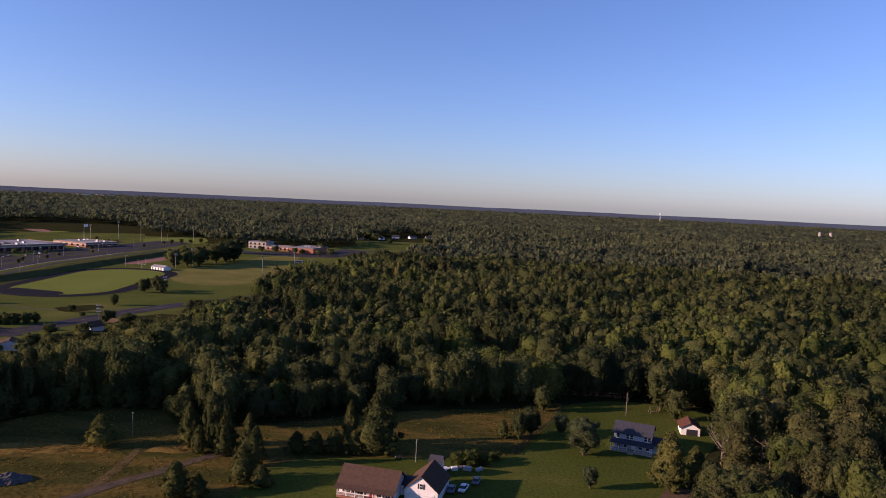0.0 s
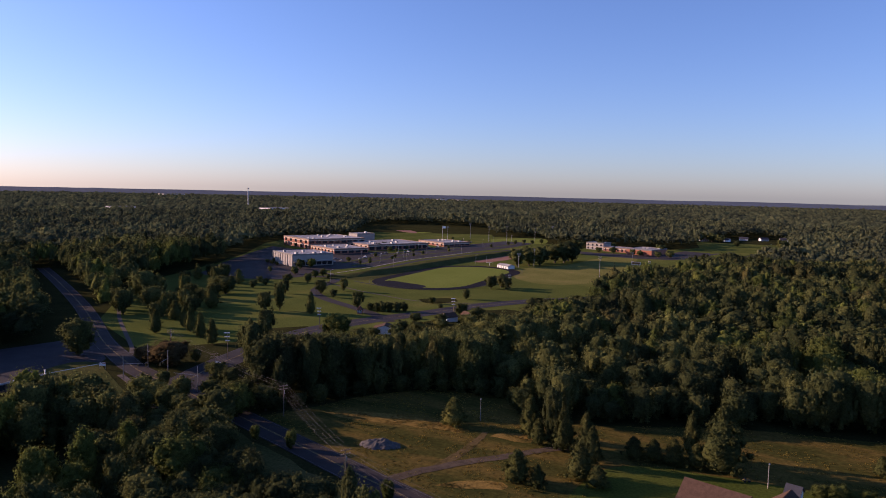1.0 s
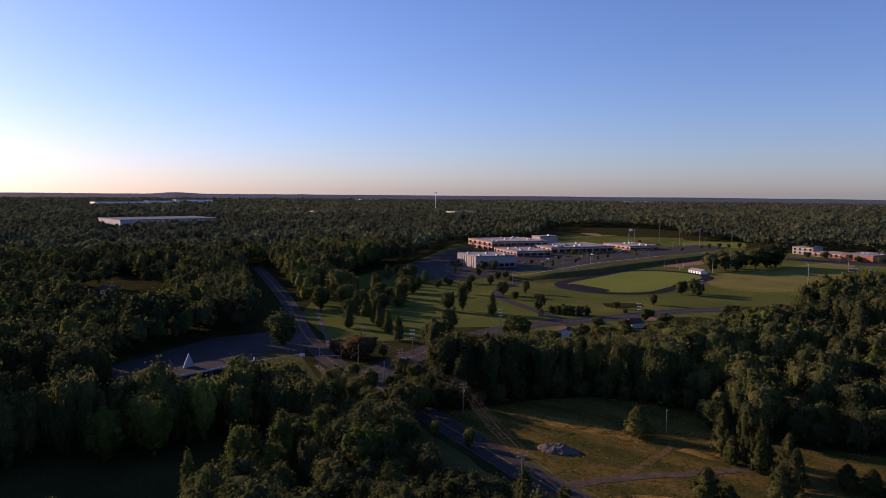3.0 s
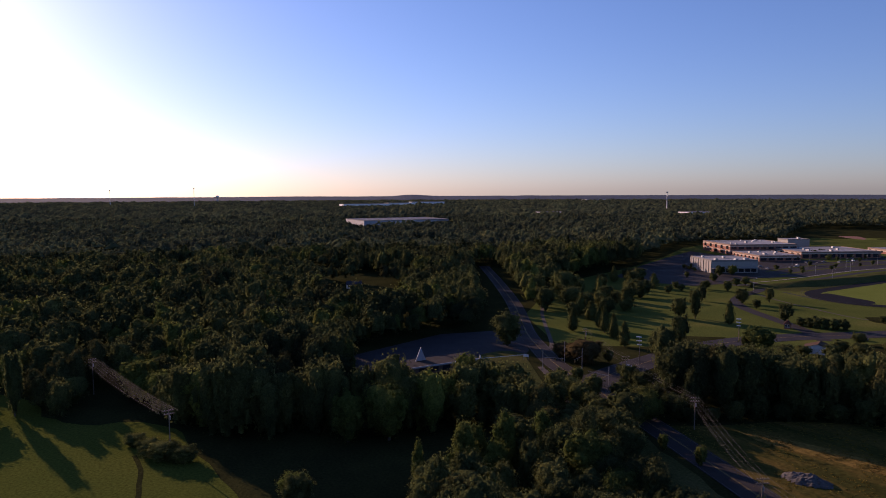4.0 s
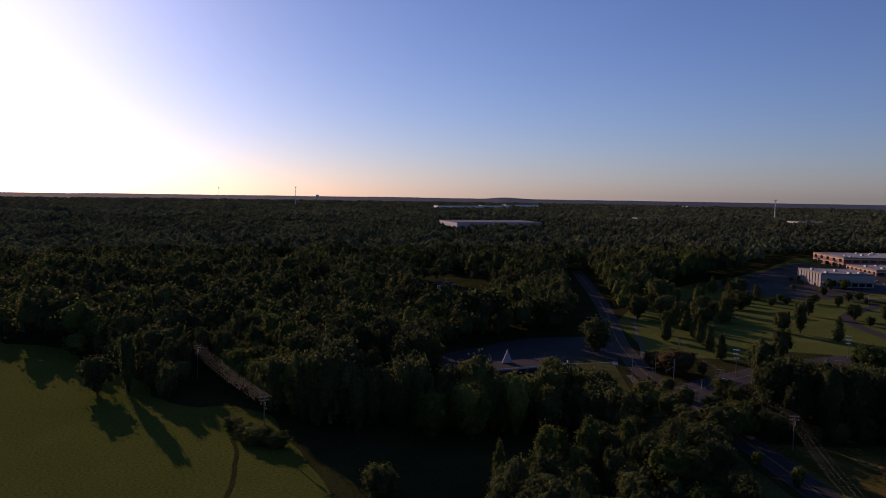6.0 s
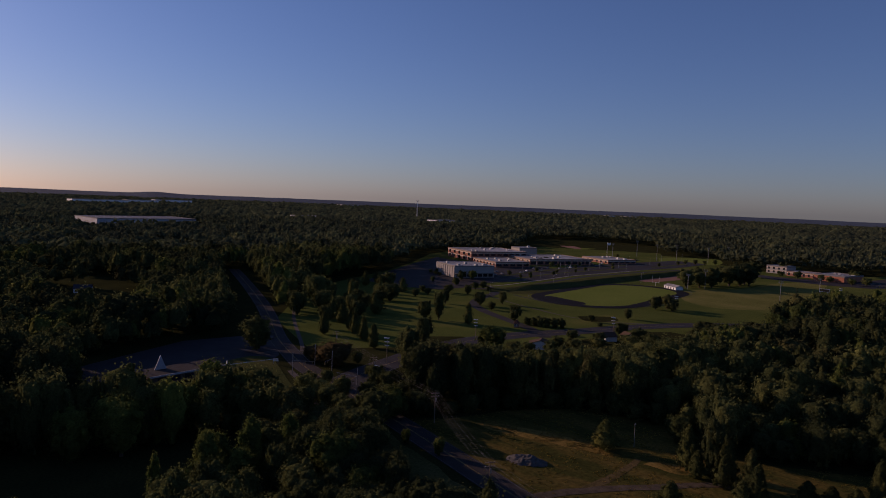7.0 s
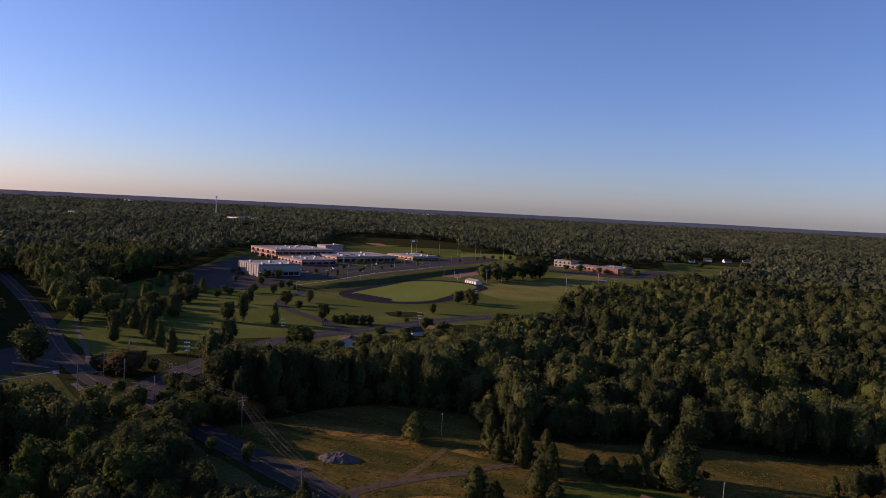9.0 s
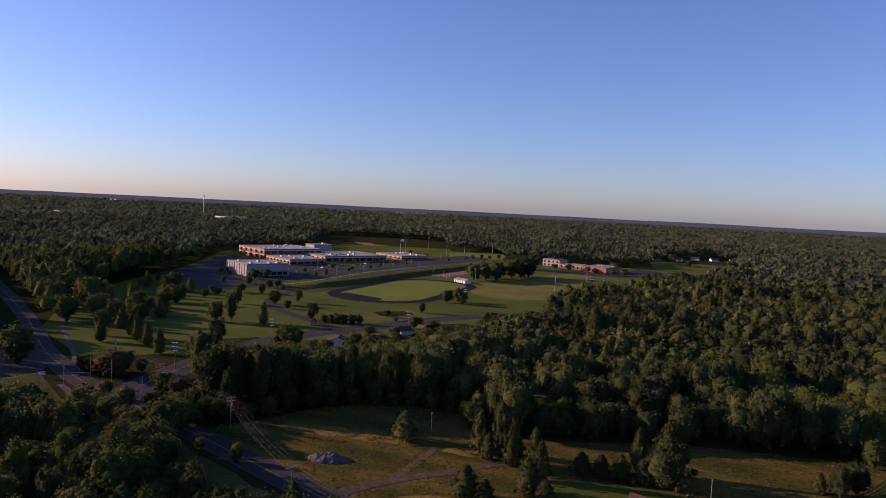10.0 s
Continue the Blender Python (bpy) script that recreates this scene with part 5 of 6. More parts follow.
mast("cell_tower", 42.9, 2260, 73, 1.3, "tall pale monopole tower above the woods")
mast("radio_mast", 80.4, 3000, 97, 1.2, "thin radio mast on the horizon")
mast("radio_mast", 86.3, 3300, 90, 1.0, "thin radio mast on the horizon")
mast("water_tower", 78.7, 4000, 56, 3.0, "far pale water tower on the skyline", "water tower", 10)
mast("water_tower", -17.4, 3600, 62, 1.4, "far white water tower on the skyline", "water tower", 5)
for az, r in ((-28.6, 2450), (-29.3, 2460)):
    x, y = polar(az, r)
    ob = thing("silo", pose(x, y, float(rolling(r))), "pale concrete silo above the far woods", "silo", "silos")
    part("drum", rod((0, 0, 0), (0, 0, 29), 4.5, 4.5, 16), CONCRETE, ob)
    part("cap", rod((0, 0, 29), (0, 0, 31), 4.7, 1.5, 16), METAL, ob)
for x, y, l, r, h, turn in ((-2125, 3390, 70, 90, 20, -20), (-1800, 3470, 60, 60, 22, -20), (-1690, 3480, 60, 60, 22, -20), (-2560, 990, 60, 190, 25, -5), (-2680, 1240, 60, 120, 24, -5), (-2820, 1420, 60, 160, 25, -5), (-1487, 1144, 50, 60, 19, -10), (-1262, 1446, 50, 70, 19, -10), (-3000, 5000 - 2400, 80, 120, 22, -20)):
    w = block("far_warehouse", (x, y), l, r, h + float(rolling(math.hypot(x, y))), 1.5, SIDING, "far white warehouse showing above the woods", turn=turn, group="far warehouses", roof=ROOF_GREY)
    w["category"] = "warehouse"

# ---- poles and lines ----
def utility_pole(x, y, h, arms=2, label="weathered wooden utility pole with crossarms", turn=0.0, wood=WOOD):
    ob = thing("utility_pole", pose(x, y, 0, 0, 0, turn), label, "utility pole", "utility poles")
    part("post", rod((0, 0, -0.2), (0, 0, h), 0.19, 0.13, 8), wood, ob)
    for k in range(arms):
        z = h - 0.4 - 1.0 * k
        a = part("crossarm", box(-1.5, -0.09, z - 0.08, 1.5, 0.09, z + 0.08), wood, ob)
        for s in (-1.15, -0.5, 0.5, 1.15):
            part("insulator", rod((s, 0, z + 0.08), (s, 0, z + 0.32), 0.07, 0.05, 6), METAL, a)
    part("transformer", rod((0.3, 0.28, h - 3.2), (0.3, 0.28, h - 2.1), 0.27, 0.27, 8), METAL, ob)
    return ob


def cable(a, b, sag, name="overhead_cable", r=0.013):
    """A hanging line between two points."""
    a, b = Vector(a), Vector(b)
    bm = bmesh.new()
    n = 14
    side = (b - a).cross(Vector((0, 0, 1))).normalized()
    last = None
    for k in range(n + 1):
        p = a.lerp(b, k / n) - Vector((0, 0, sag * 4 * (k / n) * (1 - k / n)))
        ring = [bm.verts.new(p + side * r * x + Vector((0, 0, r * y))) for x, y in ((1, 0), (0, 1), (-1, 0), (0, -1))]
        if last:
            for i in range(4):
                bm.faces.new((last[i], last[(i + 1) % 4], ring[(i + 1) % 4], ring[i]))
        last = ring
    return tagged(new(name, finish(name, bm, WIRE)), "thin overhead power cable strung between utility poles", "cable", "overhead cables")


LINE = [(-40, 118), (-98, 140), (-148, 176), (-199, 196), (-249, 219)]
for i, (x, y) in enumerate(LINE):
    if i:
        utility_pole(x, y, 10.5, 2, turn=60)
for (x0, y0), (x1, y1) in zip(LINE, LINE[1:]):
    d = Vector((x1 - x0, y1 - y0, 0)).normalized()
    n = Vector((-d.y, d.x, 0))
    for s, z, sag in ((-1.3, 10.4, 0.9), (0.4, 10.4, 0.7), (1.3, 10.4, 1.1), (-1.3, 9.4, 1.6), (1.3, 9.4, 1.9), (0.1, 7.6, 1.0)):
        cable(Vector((x0, y0, z)) + n * s, Vector((x1, y1, z)) + n * s, sag)
# line at the hay field
utility_pole(-207, 30, 13.6, 2, turn=100)
utility_pole(-286, 14, 13.6, 2, turn=100)
for s in (-2.6, -1.5, -0.5, 0.5, 1.5, 2.6):
    cable((-207, 30 + s, 13.4 - abs(s) * 0.2), (-286, 14 + s, 13.4 - abs(s) * 0.2), 1.3, r=0.024)
# poles with stacked white arms along the side road
for x, y, h in ((-219.3, 223.7, 11.7), (-228, 300, 11), (-183, 372, 11), (-200, 505, 11), (-132, 710, 10)):
    ob = thing("banded_pole", pose(x, y, 0, 0, 0, 35), "utility pole with three stacked white arms", "utility pole", "banded poles")
    part("post", rod((0, 0, -0.2), (0, 0, h), 0.18, 0.13, 8), WOOD, ob)
    for k in range(3):
        part("arm", box(-1.5 + 0.2 * k, -0.16, h - 0.5 - 1.7 * k, 0.9, 0.16, h - 0.1 - 1.7 * k), PAINT_W, ob, "white metal arm")
# plain poles near the houses
for x, y, h in ((-90.4, 205.3, 7.4), (-4.4, 194.9, 6.6)):
    ob = thing("yard_light_pole", pose(x, y, 0), "pale yard light pole standing in the grass", "light pole", "yard lights")
    part("post", rod((0, 0, -0.2), (0, 0, h), 0.1, 0.07, 8), CONCRETE, ob)
    part("lamp", box(-0.1, -0.45, h - 0.25, 0.25, 0.15, h + 0.1, bevel=0.05), METAL, ob)
utility_pole(70.3, 248.5, 8.8, 0, "bare wooden utility pole behind the grey house")
for z in (8.2, 7.4, 6.9):
    cable((70.3, 248.5, z), (-20, 262, z + 1.5), 1.4)


def light_mast(x, y, h, lamps=6):
    ob = thing("floodlight_mast", pose(x, y, 0, 0, 0, 20), "tall steel floodlight mast beside the sports fields", "floodlight", "floodlight masts")
    part("post", rod((0, 0, -0.2), (0, 0, h), 0.24, 0.15, 8), METAL, ob)
    f = part("lamp_frame", box(-1.8, -0.1, h - 1.4, 1.8, 0.1, h - 1.2, box(-1.8, -0.1, h - 0.2, 1.8, 0.1, h)), METAL, ob)
    for k in range(lamps):
        part("lamp", box(-1.6 + 1.2 * (k % 3), -0.45, h - 1.2 + 1.2 * (k // 3), -1.0 + 1.2 * (k % 3), 0.1, h - 0.7 + 1.2 * (k // 3), bevel=0.06), CONCRETE, f)


for x, y, h in ((-421, 972, 23), (-391, 970, 25), (-366, 1025, 21), (-362, 1098, 21), (-241, 674, 18), (-250, 654, 14), (-230, 757, 15), (-156, 608, 20), (-159, 755, 13.4), (-455, 900, 24), (-470, 1010, 24)):
    light_mast(x, y, h)


def street_lamp(x, y, h=9.0, turn=0.0):
    ob = thing("street_lamp", pose(x, y, 0, 0, 0, turn), "grey steel street lamp with a short arm", "street lamp", "street lamps")
    part("post", rod((0, 0, -0.1), (0, 0, h), 0.12, 0.08, 8), METAL, ob)
    part("arm", rod((0, 0, h - 0.1), (1.8, 0, h + 0.2), 0.06, 0.05, 6), METAL, ob)
    part("lamp", box(1.5, -0.18, h + 0.1, 2.3, 0.18, h + 0.3, bevel=0.05), PAINT_W, ob)


for x, y in ((-420, 560), (-430, 640), (-405, 700), (-425, 760), (-395, 800), (-415, 870), (-400, 940), (-372, 640), (-365, 760), (-358, 300), (-333, 452), (-450, 590), (-444, 690), (-380, 600), (-388, 660), (-392, 720), (-400, 760), (-410, 840), (-390, 880), (-395, 1000), (-300, 660), (-290, 740), (-340, 560), (-430, 720)):
    street_lamp(x, y, 10, x)
# junction poles and signals
for x, y, turn in ((-228, 178, 30), (-192, 181, 200), (-221, 193, -60), (-236, 196, 120)):
    ob = thing("signal_pole", pose(x, y, 0, 0, 0, turn), "grey steel traffic signal pole with mast arm", "traffic signal", "signal poles")
    part("post", rod((0, 0, -0.1), (0, 0, 9.5), 0.17, 0.12, 8), METAL, ob)
    part("mast_arm", rod((0, 0, 6.2), (9, 0, 6.7), 0.1, 0.07, 6), METAL, ob)
    for s in (5.5, 8.5):
        h = part("signal_head", box(s - 0.18, -0.16, 5.5, s + 0.18, 0.16, 6.5, bevel=0.04), PAINT_Y, ob)
        for k in range(3):
            part("lens", rod((s, -0.17, 5.7 + 0.3 * k), (s, -0.2, 5.7 + 0.3 * k), 0.11, 0.11, 8), DARK, h)
sign = thing("roadside_sign", pose(-248, 184, 0, 0, 0, 40), "white roadside sign board with red band", "sign")
for s in (-1.0, 1.0):
    part("post", box(s - 0.08, -0.08, 0, s + 0.08, 0.08, 2.4), METAL, sign)
part("board", box(-1.2, -0.12, 1.5, 1.2, -0.082, 2.8), PAINT_W, sign)
part("band", box(-1.2, -0.14, 2.35, 1.2, -0.122, 2.7), RED, sign, "red lettering band")

# goal posts, press box, field things
for cx, cy in ((-281, 652),):
    ob = thing("goal_post", pose(cx, cy, 0, 0, 0, 2.5), "white football goal post on the turf", "goal post", "goal posts")
    part("stem", rod((0, 0, 0), (0, 0, 3.1), 0.12, 0.12, 8), PAINT_W, ob)
    part("crossbar", rod((-3.5, 0, 3.1), (3.5, 0, 3.1), 0.1, 0.1, 8), PAINT_W, ob)
    for s in (-3.5, 3.5):
        part("upright", rod((s, 0, 3.1), (s, 0, 9.5), 0.06, 0.05, 8), PAINT_W, ob)
hut = gable("ticket_hut", pose(-224, 520, 0, 0, 0, -30), 4.5, 3.5, 2.6, 3.2, SIDING, ROOF_W, "small white hut beside the running track", "hut", over=0.2)
board = thing("scoreboard", pose(-152, 742, 0, 0, 0, 10), "white scoreboard on posts beside the field", "scoreboard")
for s in (-3, 3):
    part("post", box(s - 0.15, -0.15, 0, s + 0.15, 0.15, 5), METAL, board)
part("panel", box(-4.5, -0.4, 2.2, 4.5, -0.16, 5.2), PAINT_W, board)
part("face", box(-4.1, -0.46, 2.6, 4.1, -0.41, 4.8), SCREEN, board)
flat("red_tarpaulin", [(-292, 738), (-280, 734), (-276, 748), (-288, 754)], 0.3, RED, "bright red tarpaulin on the clay field", "tarpaulin", curve=False)
flag = thing("flagpole", pose(-463, 899, 0, 0, 0, 60), "white flag flying from a tall pole", "flag")
part("pole", rod((0, 0, 0), (0, 0, 25), 0.18, 0.1, 8), PAINT_W, flag)
bm = bmesh.new()
bmesh.ops.create_grid(bm, x_segments=10, y_segments=4, size=1, matrix=Matrix.Translation((2.6, 0, 22.8)) @ Matrix.Rotation(math.pi / 2, 4, "X") @ Matrix.Diagonal((2.5, 1.6, 1, 1)))
for v in bm.verts:
    v.co.y += 0.25 * math.sin(v.co.x * 2.2) * v.co.x * 0.4
bmesh.ops.solidify(bm, geom=bm.faces, thickness=0.02)
part("flag", bm, PAINT_W, flag, "rippling pale flag")

# low building on the empty lot
lotb = thing("low_commercial_building", pose(-249, 128, 0, 0, 0, 90), "long low dark commercial building with white fascia", "building")
part("wall_shell", box(0, 0, 0, 31, 12, 3.3), SCREEN, lotb)
part("roof", box(-0.5, -0.5, 3.31, 31.5, 12.5, 3.6), ASPHALT, lotb)
part("fascia", box(-0.6, -0.75, 3.1, 31.6, -0.51, 3.75), DULL_WHITE, lotb, "white fascia strip")
for k in range(5):
    part("window", box(3 + k * 5.6, -0.08, 0.8, 6.6 + k * 5.6, -0.01, 2.6), GLASS, lotb)
part("gable_sign", slab([(6, 9.0, 3.5), (11, 9.0, 3.5), (8.5, 9.0, 9.2)], 0.4), DULL_WHITE, lotb, "tall white pointed gable")
gate = thing("lot_gate", pose(-248, 160, 0, 0, 0, 80), "pale metal pole barrier at the parking lot", "barrier")
part("post", box(-0.2, -0.2, 0, 0.2, 0.2, 5.2), PAINT_W, gate)
part("bar", rod((0, 0, 3.6), (22, -1, 3.9), 0.12, 0.1, 6), PAINT_W, gate)

# roadside houses
for x, y, turn, w, d, roof, lab in ((-184, 357, -35, 8, 7, SHINGLE_BROWN, "small cream house with brown roof among trees"), (-170, 363, 55, 4.5, 7, SHINGLE_BROWN, "small white house with brown roof among trees"), (-195, 302, 25, 12, 8, SHINGLE_BROWN, "white house with brown roof behind trees"), (-235, 346, 30, 3, 3, SHINGLE_RED, "little brick roadside shelter with red roof")):
    h = gable("roadside_house", pose(x, y, 0, 0, 0, turn), w, d, 2.7, 4.6, BRICK if "brick" in lab else SIDING, roof, lab, "house", along="y", over=0.4)
    for k in range(2):
        window(h, w * (0.28 + 0.44 * k), 0.9, 0.9, 1.3)
h = gable("woodland_house", pose(-506, 200, 0, 0, 0, 60), 11, 8, 3.0, 5.4, SIDING, SHINGLE_DARK, "lone white house in a shaded woodland clearing", "house")
for k in range(3):
    window(h, 2 + 3.3 * k, 0.9, 1.0, 1.4)
for x, y, turn in ((-150, 1250, 20), (-120, 1270, -15), (-60, 1340, 30), (-30, 1360, 10), (-95, 1330, 0), (10, 1300, 15)):
    h = gable("distant_house", pose(x, y, 0, 0, 0, turn), 14, 9, 3.2, 6.0, SIDING, SHINGLE_DARK, "distant pale house by the pasture", "house")
    for k in range(4):
        window(h, 2 + 3.3 * k, 0.9, 1.0, 1.4)

# rubble heap in the meadow
rnd = random.Random(8)
heap = thing("rubble_heap", pose(-107, 170, 0, 0, 0, 20), "grey heap of rubble and gravel in the meadow", "rubble heap")
bm = bmesh.new()
bmesh.ops.create_grid(bm, x_segments=24, y_segments=16, size=1, matrix=Matrix.Diagonal((6.5, 4.2, 1, 1)))
for v in bm.verts:
    q = 1 - (v.co.x / 6.2) ** 2 - (v.co.y / 3.9) ** 2 + 0.3 * noise.noise(v.co * 0.45)
    jag = abs(noise.noise(v.co * 0.8)) + 0.6 * abs(noise.noise(v.co * 1.9 + Vector((3, 7, 0))))
    v.co.z = 0.02 + (2.1 * q ** 0.8 * (0.62 + 0.5 * jag) if q > 0 else 0.4 * q)
bmesh.ops.delete(bm, geom=[v for v in bm.verts if v.co.z < -0.05], context="VERTS")
part("mound", bm, STONE, heap)
for k in range(46):
    a, r, s = rnd.uniform(0, 6.28), rnd.uniform(0.1, 0.95) ** 0.5, rnd.uniform(0.16, 0.5)
    bm = bmesh.new()
    x, y = 6 * r * math.cos(a), 3.8 * r * math.sin(a)
    bmesh.ops.create_icosphere(bm, subdivisions=1, radius=s, matrix=Matrix.Translation((x, y, 1.3 * max(0, 1 - r * r) + 0.1)) @ Matrix.Diagonal((1, rnd.uniform(0.6, 1), 0.6, 1)))
    for v in bm.verts:
        v.co += Vector((rnd.uniform(-1, 1), rnd.uniform(-1, 1), rnd.uniform(-1, 1))) * s * 0.2
    part("stone", bm, STONE, heap)


# ---- vehicles ----
def car(x, y, turn, paint, label, long=4.5, high=1.5, group="parked cars"):
    ob = thing("parked_car", pose(x, y, 0.12, 0, 0, turn), label, "car", group)
    bm = box(-long / 2, -0.9, 0.35, long / 2, 0.9, 0.95, bevel=0.12)
    part("body", bm, paint, ob)
    bm = box(-long * 0.3, -0.8, 0.94, long * 0.2, 0.8, high)
    for v in bm.verts:
        if v.co.z > 1.2:
            v.co.x *= 0.72
            v.co.y *= 0.86
    part("cabin", bm, GLASS, ob, "dark glazed cabin")
    part("roof", box(-long * 0.2, -0.68, high, long * 0.14, 0.68, high + 0.05, bevel=0.02), paint, ob)
    for sx in (-0.32, 0.32):
        for sy in (-0.85, 0.85):
            w = part("wheel", rod((sx * long, sy - 0.1, 0.33), (sx * long, sy + 0.1, 0.33), 0.33, 0.33, 12), TYRE, ob)
            part("rim", rod((sx * long, sy - 0.11, 0.33), (sx * long, sy + 0.11, 0.33), 0.18, 0.18, 8), METAL, w)


car(8.8, 176.5, 72, CAR_W, "white car parked beside the garage", 4.8, 1.6, "house cars")
car(5.6, 175.6, 80, CAR_G, "dark grey car parked beside the garage", 4.5, 1.5, "house cars")
car(12.4, 181.6, 75, CAR_G, "dark grey car parked behind the garage", 4.5, 1.5, "house cars")
rnd = random.Random(5)
for k in range(26):
    x, y = -432 + rnd.uniform(-8, 14), 560 + k * 15 + rnd.uniform(-4, 4)
    car(x, y, -26 + 90 * (k % 2), CAR_W if k % 6 == 0 else CAR_G, "car parked in the school lot" if k % 6 else "white car parked in the school lot", group="school lot cars")
for x, y, turn in ((-214, 212, 100), (-196, 352, 70)):
    car(x, y, turn, CAR_G, "car standing on the asphalt road", group="road cars")
trailer = thing("flat_trailer", pose(3.9, 189.2, 0.0, 0, 0, 60), "small pale trailer parked behind the garage", "trailer")
part("deck", box(-1.6, -0.9, 0.55, 1.6, 0.9, 0.75, bevel=0.04), PAINT_W, trailer)
part("drawbar", rod((1.6, 0, 0.6), (2.8, 0, 0.5), 0.06, 0.06, 6), METAL, trailer)
for s in (-0.95, 0.95):
    part("wheel", rod((0, s - 0.1, 0.33), (0, s + 0.1, 0.33), 0.33, 0.33, 12), TYRE, trailer)

# swing frame by the shed, fence along the lawn
sw = thing("swing_frame", pose(82, 254, 0, 0, 0, 10), "brown wooden swing frame on the lawn", "swing")
for s in (-1.6, 1.6):
    part("leg", rod((s, -0.8, 0), (s, 0, 2.4), 0.07, 0.07, 6), WOOD, sw)
    part("leg", rod((s, 0.8, 0), (s, 0, 2.4), 0.07, 0.07, 6), WOOD, sw)
part("beam", rod((-1.8, 0, 2.4), (1.8, 0, 2.4), 0.08, 0.08, 6), WOOD, sw)
part("bench", box(-0.7, -0.25, 0.5, 0.7, 0.25, 0.58, box(-0.7, 0.2, 0.58, 0.7, 0.26, 1.1)), WOOD, sw)
fence = thing("field_fence", pose(0, 0, 0), "low dark fence between lawn and meadow", "fence")
pts = smooth_line([(49.5, 256.5), (45, 246), (40.2, 235.3), (35.5, 226), (30.6, 217.8), (24.1, 203.7)], 2.4)
for p, q in zip(pts, pts[1:]):
    part("post", rod(p, p + Vector((0, 0, 1.2)), 0.08, 0.07, 6), OLD_WOOD, fence)
    for z in (0.3, 0.65, 1.0):
        part("rail", rod(p + Vector((0, 0, z)), q + Vector((0, 0, z)), 0.09, 0.09, 4), OLD_WOOD, fence)


# ---- bare trees ----
def bare_tree(x, y, h, seed, lean=0.0):
    r = random.Random(seed)
    ob = thing("dead_tree", pose(x, y, 0, 0, lean, seed * 40), "bare grey dead tree among the pines", "tree", "dead trees")
    part("trunk", rod((0, 0, -0.2), (0, 0, h), 0.22, 0.05, 8), WOOD, ob)
    for k in range(16):
        z, a, l = h * r.uniform(0.3, 0.95), r.uniform(0, 6.28), r.uniform(1.0, 2.8)
        b = Vector((l * math.cos(a), l * math.sin(a), z + l * r.uniform(-0.1, 0.5)))
        bm = rod((0, 0, z), b, 0.07, 0.03, 5)
        rod(Vector((0, 0, z)).lerp(b, 0.6), b + Vector((0.3 * math.sin(a), 0.3, 0.6)), 0.04, 0.02, 4, bm)
        part("limb", bm, WOOD, ob)


def spreading_tree(x, y, h, seed):
    """A bare grey tree whose limbs fork and fan out."""
    r = random.Random(seed)
    ob = thing("dead_tree", pose(x, y, 0), "bare pale tree with wide forking limbs among the pines", "tree", "dead trees")
    part("trunk", rod((0, 0, -0.2), (0.2, 0, h * 0.45), 0.32, 0.24, 8), PALE_WOOD, ob)
    for k in range(7):
        a, up = k * 0.9 + r.uniform(-0.2, 0.2), r.uniform(0.3, 0.55)
        p = Vector((0.2, 0, h * r.uniform(0.3, 0.45)))
        bm, wide = bmesh.new(), 0.17
        for step in range(3):
            q = p + Vector((math.cos(a) * (1 - up), math.sin(a) * (1 - up), up + 0.15 * step)) * h * 0.17
            rod(p, q, wide, wide * 0.7, 6, bm)
            for s in (-0.8, 0.7):
                rod(q, q + Vector((math.cos(a + s), math.sin(a + s), 0.9)) * r.uniform(0.8, 1.5), wide * 0.45, 0.03, 5, bm)
            p, wide, a = q, wide * 0.7, a + r.uniform(-0.4, 0.4)
        part("limb", bm, PALE_WOOD, ob)


bare_tree(91.8, 188.8, 12.8, 2, -2)
bare_tree(99.5, 198.9, 9.5, 3, 3)
spreading_tree(85.8, 200.7, 15.5, 4)


# ---- tall grass ----
def tufts(name, poly, n, seed, material, high, label):
    """Loose grass clumps over a stretch of ground."""
    r = np.random.RandomState(seed)
    q = np.array(poly, float)
    p = r.uniform(q.min(0), q.max(0), (n * 3, 2))
    p = p[inside(poly, p)][:n]
    p = p[swell(p, 14, 3) + 0.4 * swell(p, 45, 9) > -0.3]
    k = 5
    a = r.uniform(0, 6.28, (len(p), k))
    h = high * r.uniform(0.5, 1.3, (len(p), k))
    c = np.repeat(p[:, None], k, 1) + r.uniform(-0.35, 0.35, (len(p), k, 2))
    d = np.stack([np.cos(a), np.sin(a)], -1)
    z = np.zeros((len(p), k, 1)) + 0.03
    b0, b1 = np.concatenate([c - d * 0.16, z], -1), np.concatenate([c + d * 0.16, z], -1)
    tip = np.concatenate([c + d[..., ::-1] * 0.25, h[..., None]], -1)
    pts = np.stack([b0, b1, tip], 2).reshape(-1, 3)
    tagged(new(name, triangles_mesh(name, pts, np.arange(len(pts)).reshape(-1, 3), material)), label, "grass", kind="stuff")


for k, band in enumerate(GOLD_BANDS):
    tufts("golden_tufts", band, 500 if k == 0 else 130, 14 + k, GOLD, 0.22, "tall clumps of golden dry grass")
tufts("meadow_tufts", GLADE_MEADOW[:10] + [(49, 259), (30, 212), (20, 201), (-12, 199), (-44, 189), (-44, 152), (-75, 142), (-110, 154), (-150, 166)], 4500, 4, TUFT, 0.25, "clumps of tall dry meadow grass")

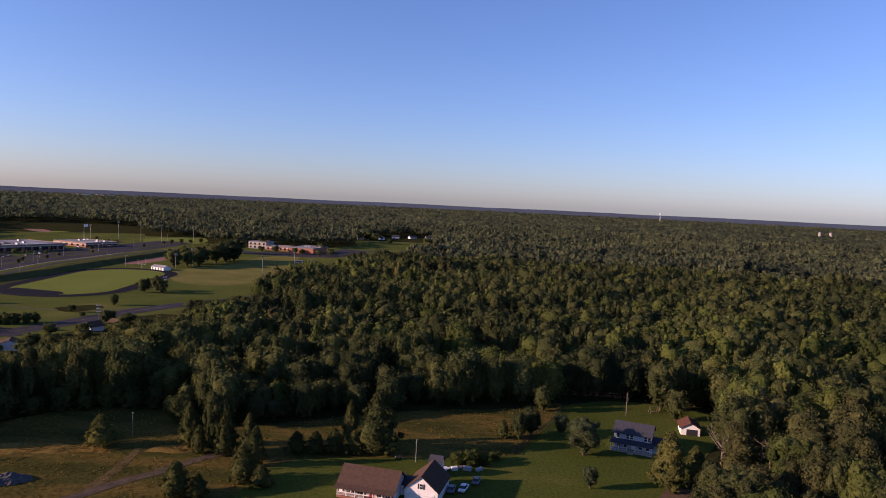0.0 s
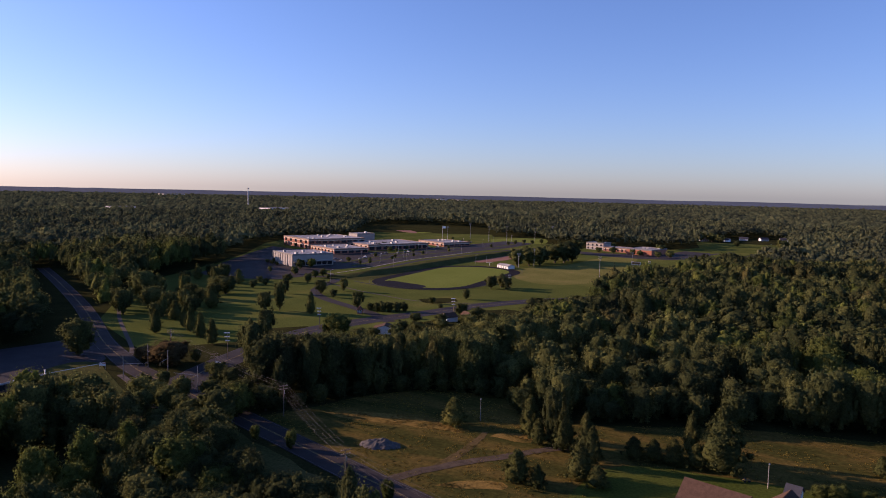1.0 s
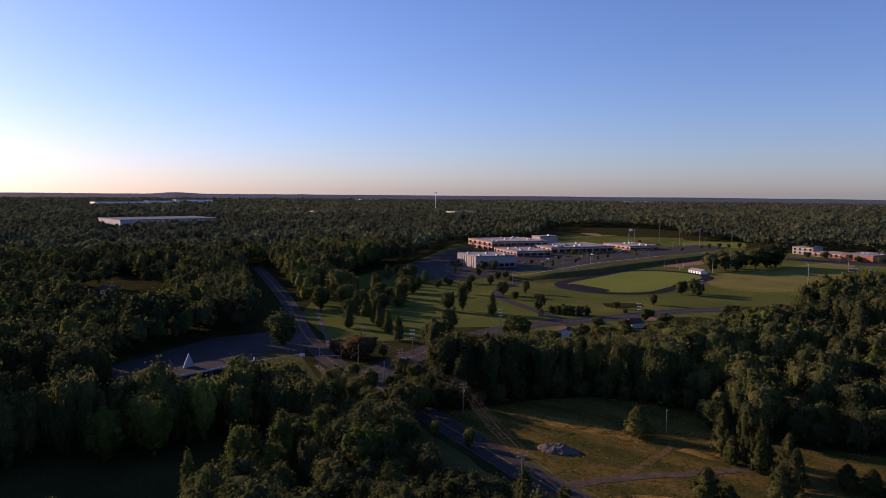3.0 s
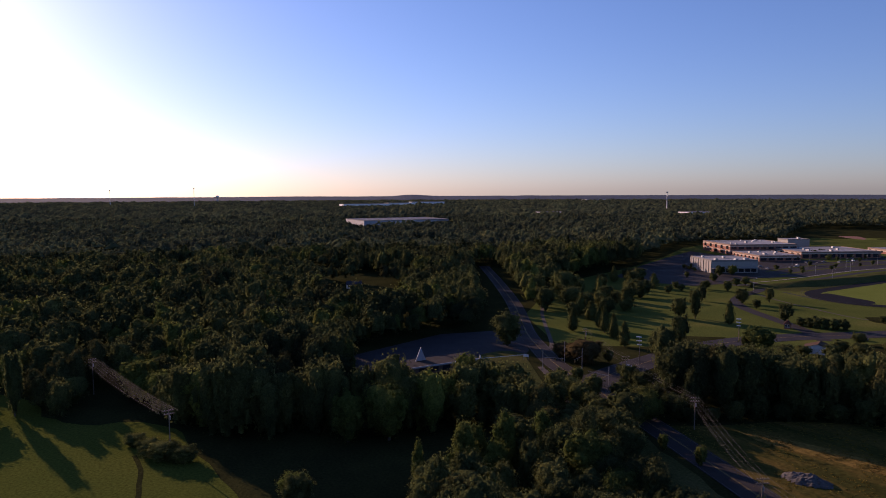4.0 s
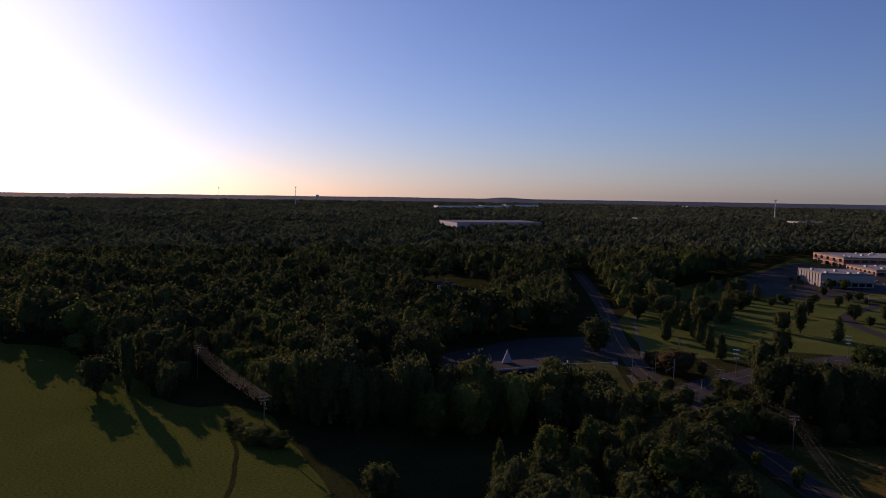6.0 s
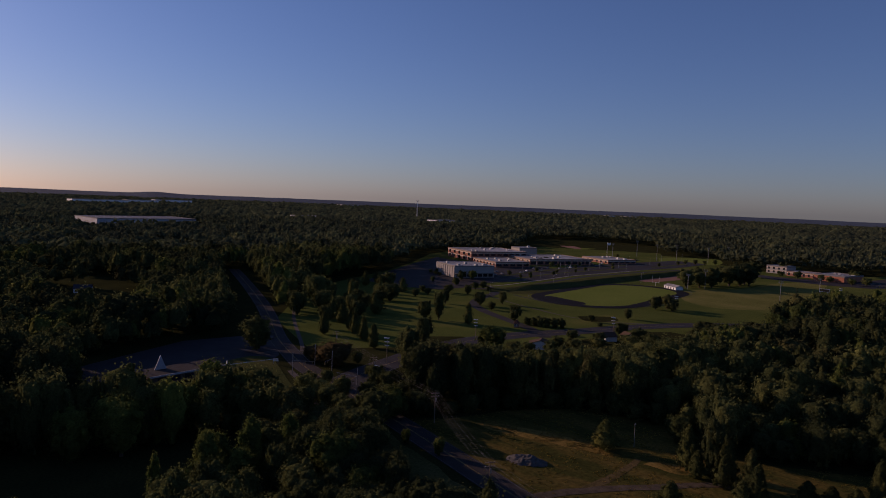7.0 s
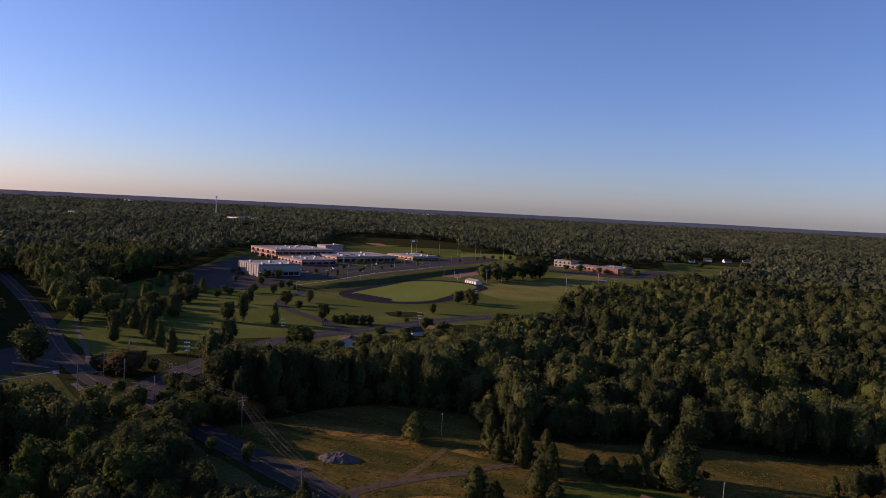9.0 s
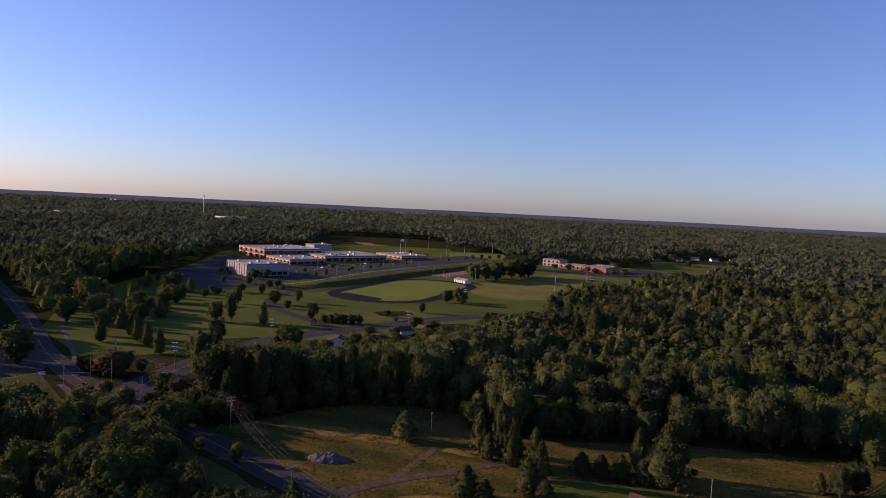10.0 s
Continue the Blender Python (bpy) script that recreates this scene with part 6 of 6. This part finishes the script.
mower = thing("ride_on_mower", pose(-9.6, 196.6, 0.06, 0, 0, 30), "small yellow ride-on mower standing on the lawn", "mower")
part("body", box(-0.9, -0.4, 0.3, 0.9, 0.4, 0.75, bevel=0.1), PAINT_Y, mower)
part("seat", box(-0.7, -0.25, 0.75, -0.2, 0.25, 1.1, bevel=0.06), DARK, mower)
part("steering_column", rod((0.1, 0, 0.7), (-0.05, 0, 1.15), 0.04, 0.04, 6), DARK, mower)
for sx in (-0.6, 0.6):
    for sy in (-0.45, 0.45):
        part("wheel", rod((sx, sy - 0.1, 0.28), (sx, sy + 0.1, 0.28), 0.28, 0.28, 12), TYRE, mower)


# ---- fence round the running track ----
def track_fence():
    ob = thing("track_fence", pose(0, 0, 0), "dark chain-link fence round the running track", "fence")
    line = oval(OVAL[0], OVAL[1], OVAL[2], OVAL[3] + 12.5, OVAL[4])
    for i, (p, q) in enumerate(zip(line, line[1:] + line[:1])):
        n = max(1, int((q - p).length / 12))
        for k in range(n):
            a = p.lerp(q, k / n)
            if i % 3 == 0 or n > 1:
                part("post", rod(a, a + Vector((0, 0, 1.4)), 0.06, 0.05, 5), DARK, ob)
        bm = rod(p + Vector((0, 0, 1.35)), q + Vector((0, 0, 1.35)), 0.035, 0.035, 4)
        rod(p + Vector((0, 0, 0.7)), q + Vector((0, 0, 0.7)), 0.03, 0.03, 4, bm)
        rod(p + Vector((0, 0, 0.12)), q + Vector((0, 0, 0.12)), 0.03, 0.03, 4, bm)
        part("rail", bm, DARK, ob)


track_fence()

# things behind the garage
for x, y, turn, sx, sy, sz, m, lab in ((6.6, 190.2, 20, 0.9, 0.6, 0.8, SIDING, "pale covered crate behind the garage"), (10.2, 190.3, -15, 1.2, 0.5, 1.0, DULL_WHITE, "pale metal bin behind the garage"), (13.6, 190.4, 40, 1.1, 0.5, 0.7, DULL_WHITE, "weathered pale crate behind the garage"), (8.3, 191.4, 70, 0.6, 0.5, 0.6, METAL, "small grey metal box behind the garage")):
    ob = thing("storage_crate", pose(x, y, 0.06, 0, 0, turn), lab, "crate", "crates behind the garage")
    part("body", box(-sx, -sy, 0, sx, sy, sz, bevel=0.06), m, ob)
    part("lid", box(-sx - 0.05, -sy - 0.05, sz + 0.005, sx + 0.05, sy + 0.05, sz + 0.1, bevel=0.03), m, ob)
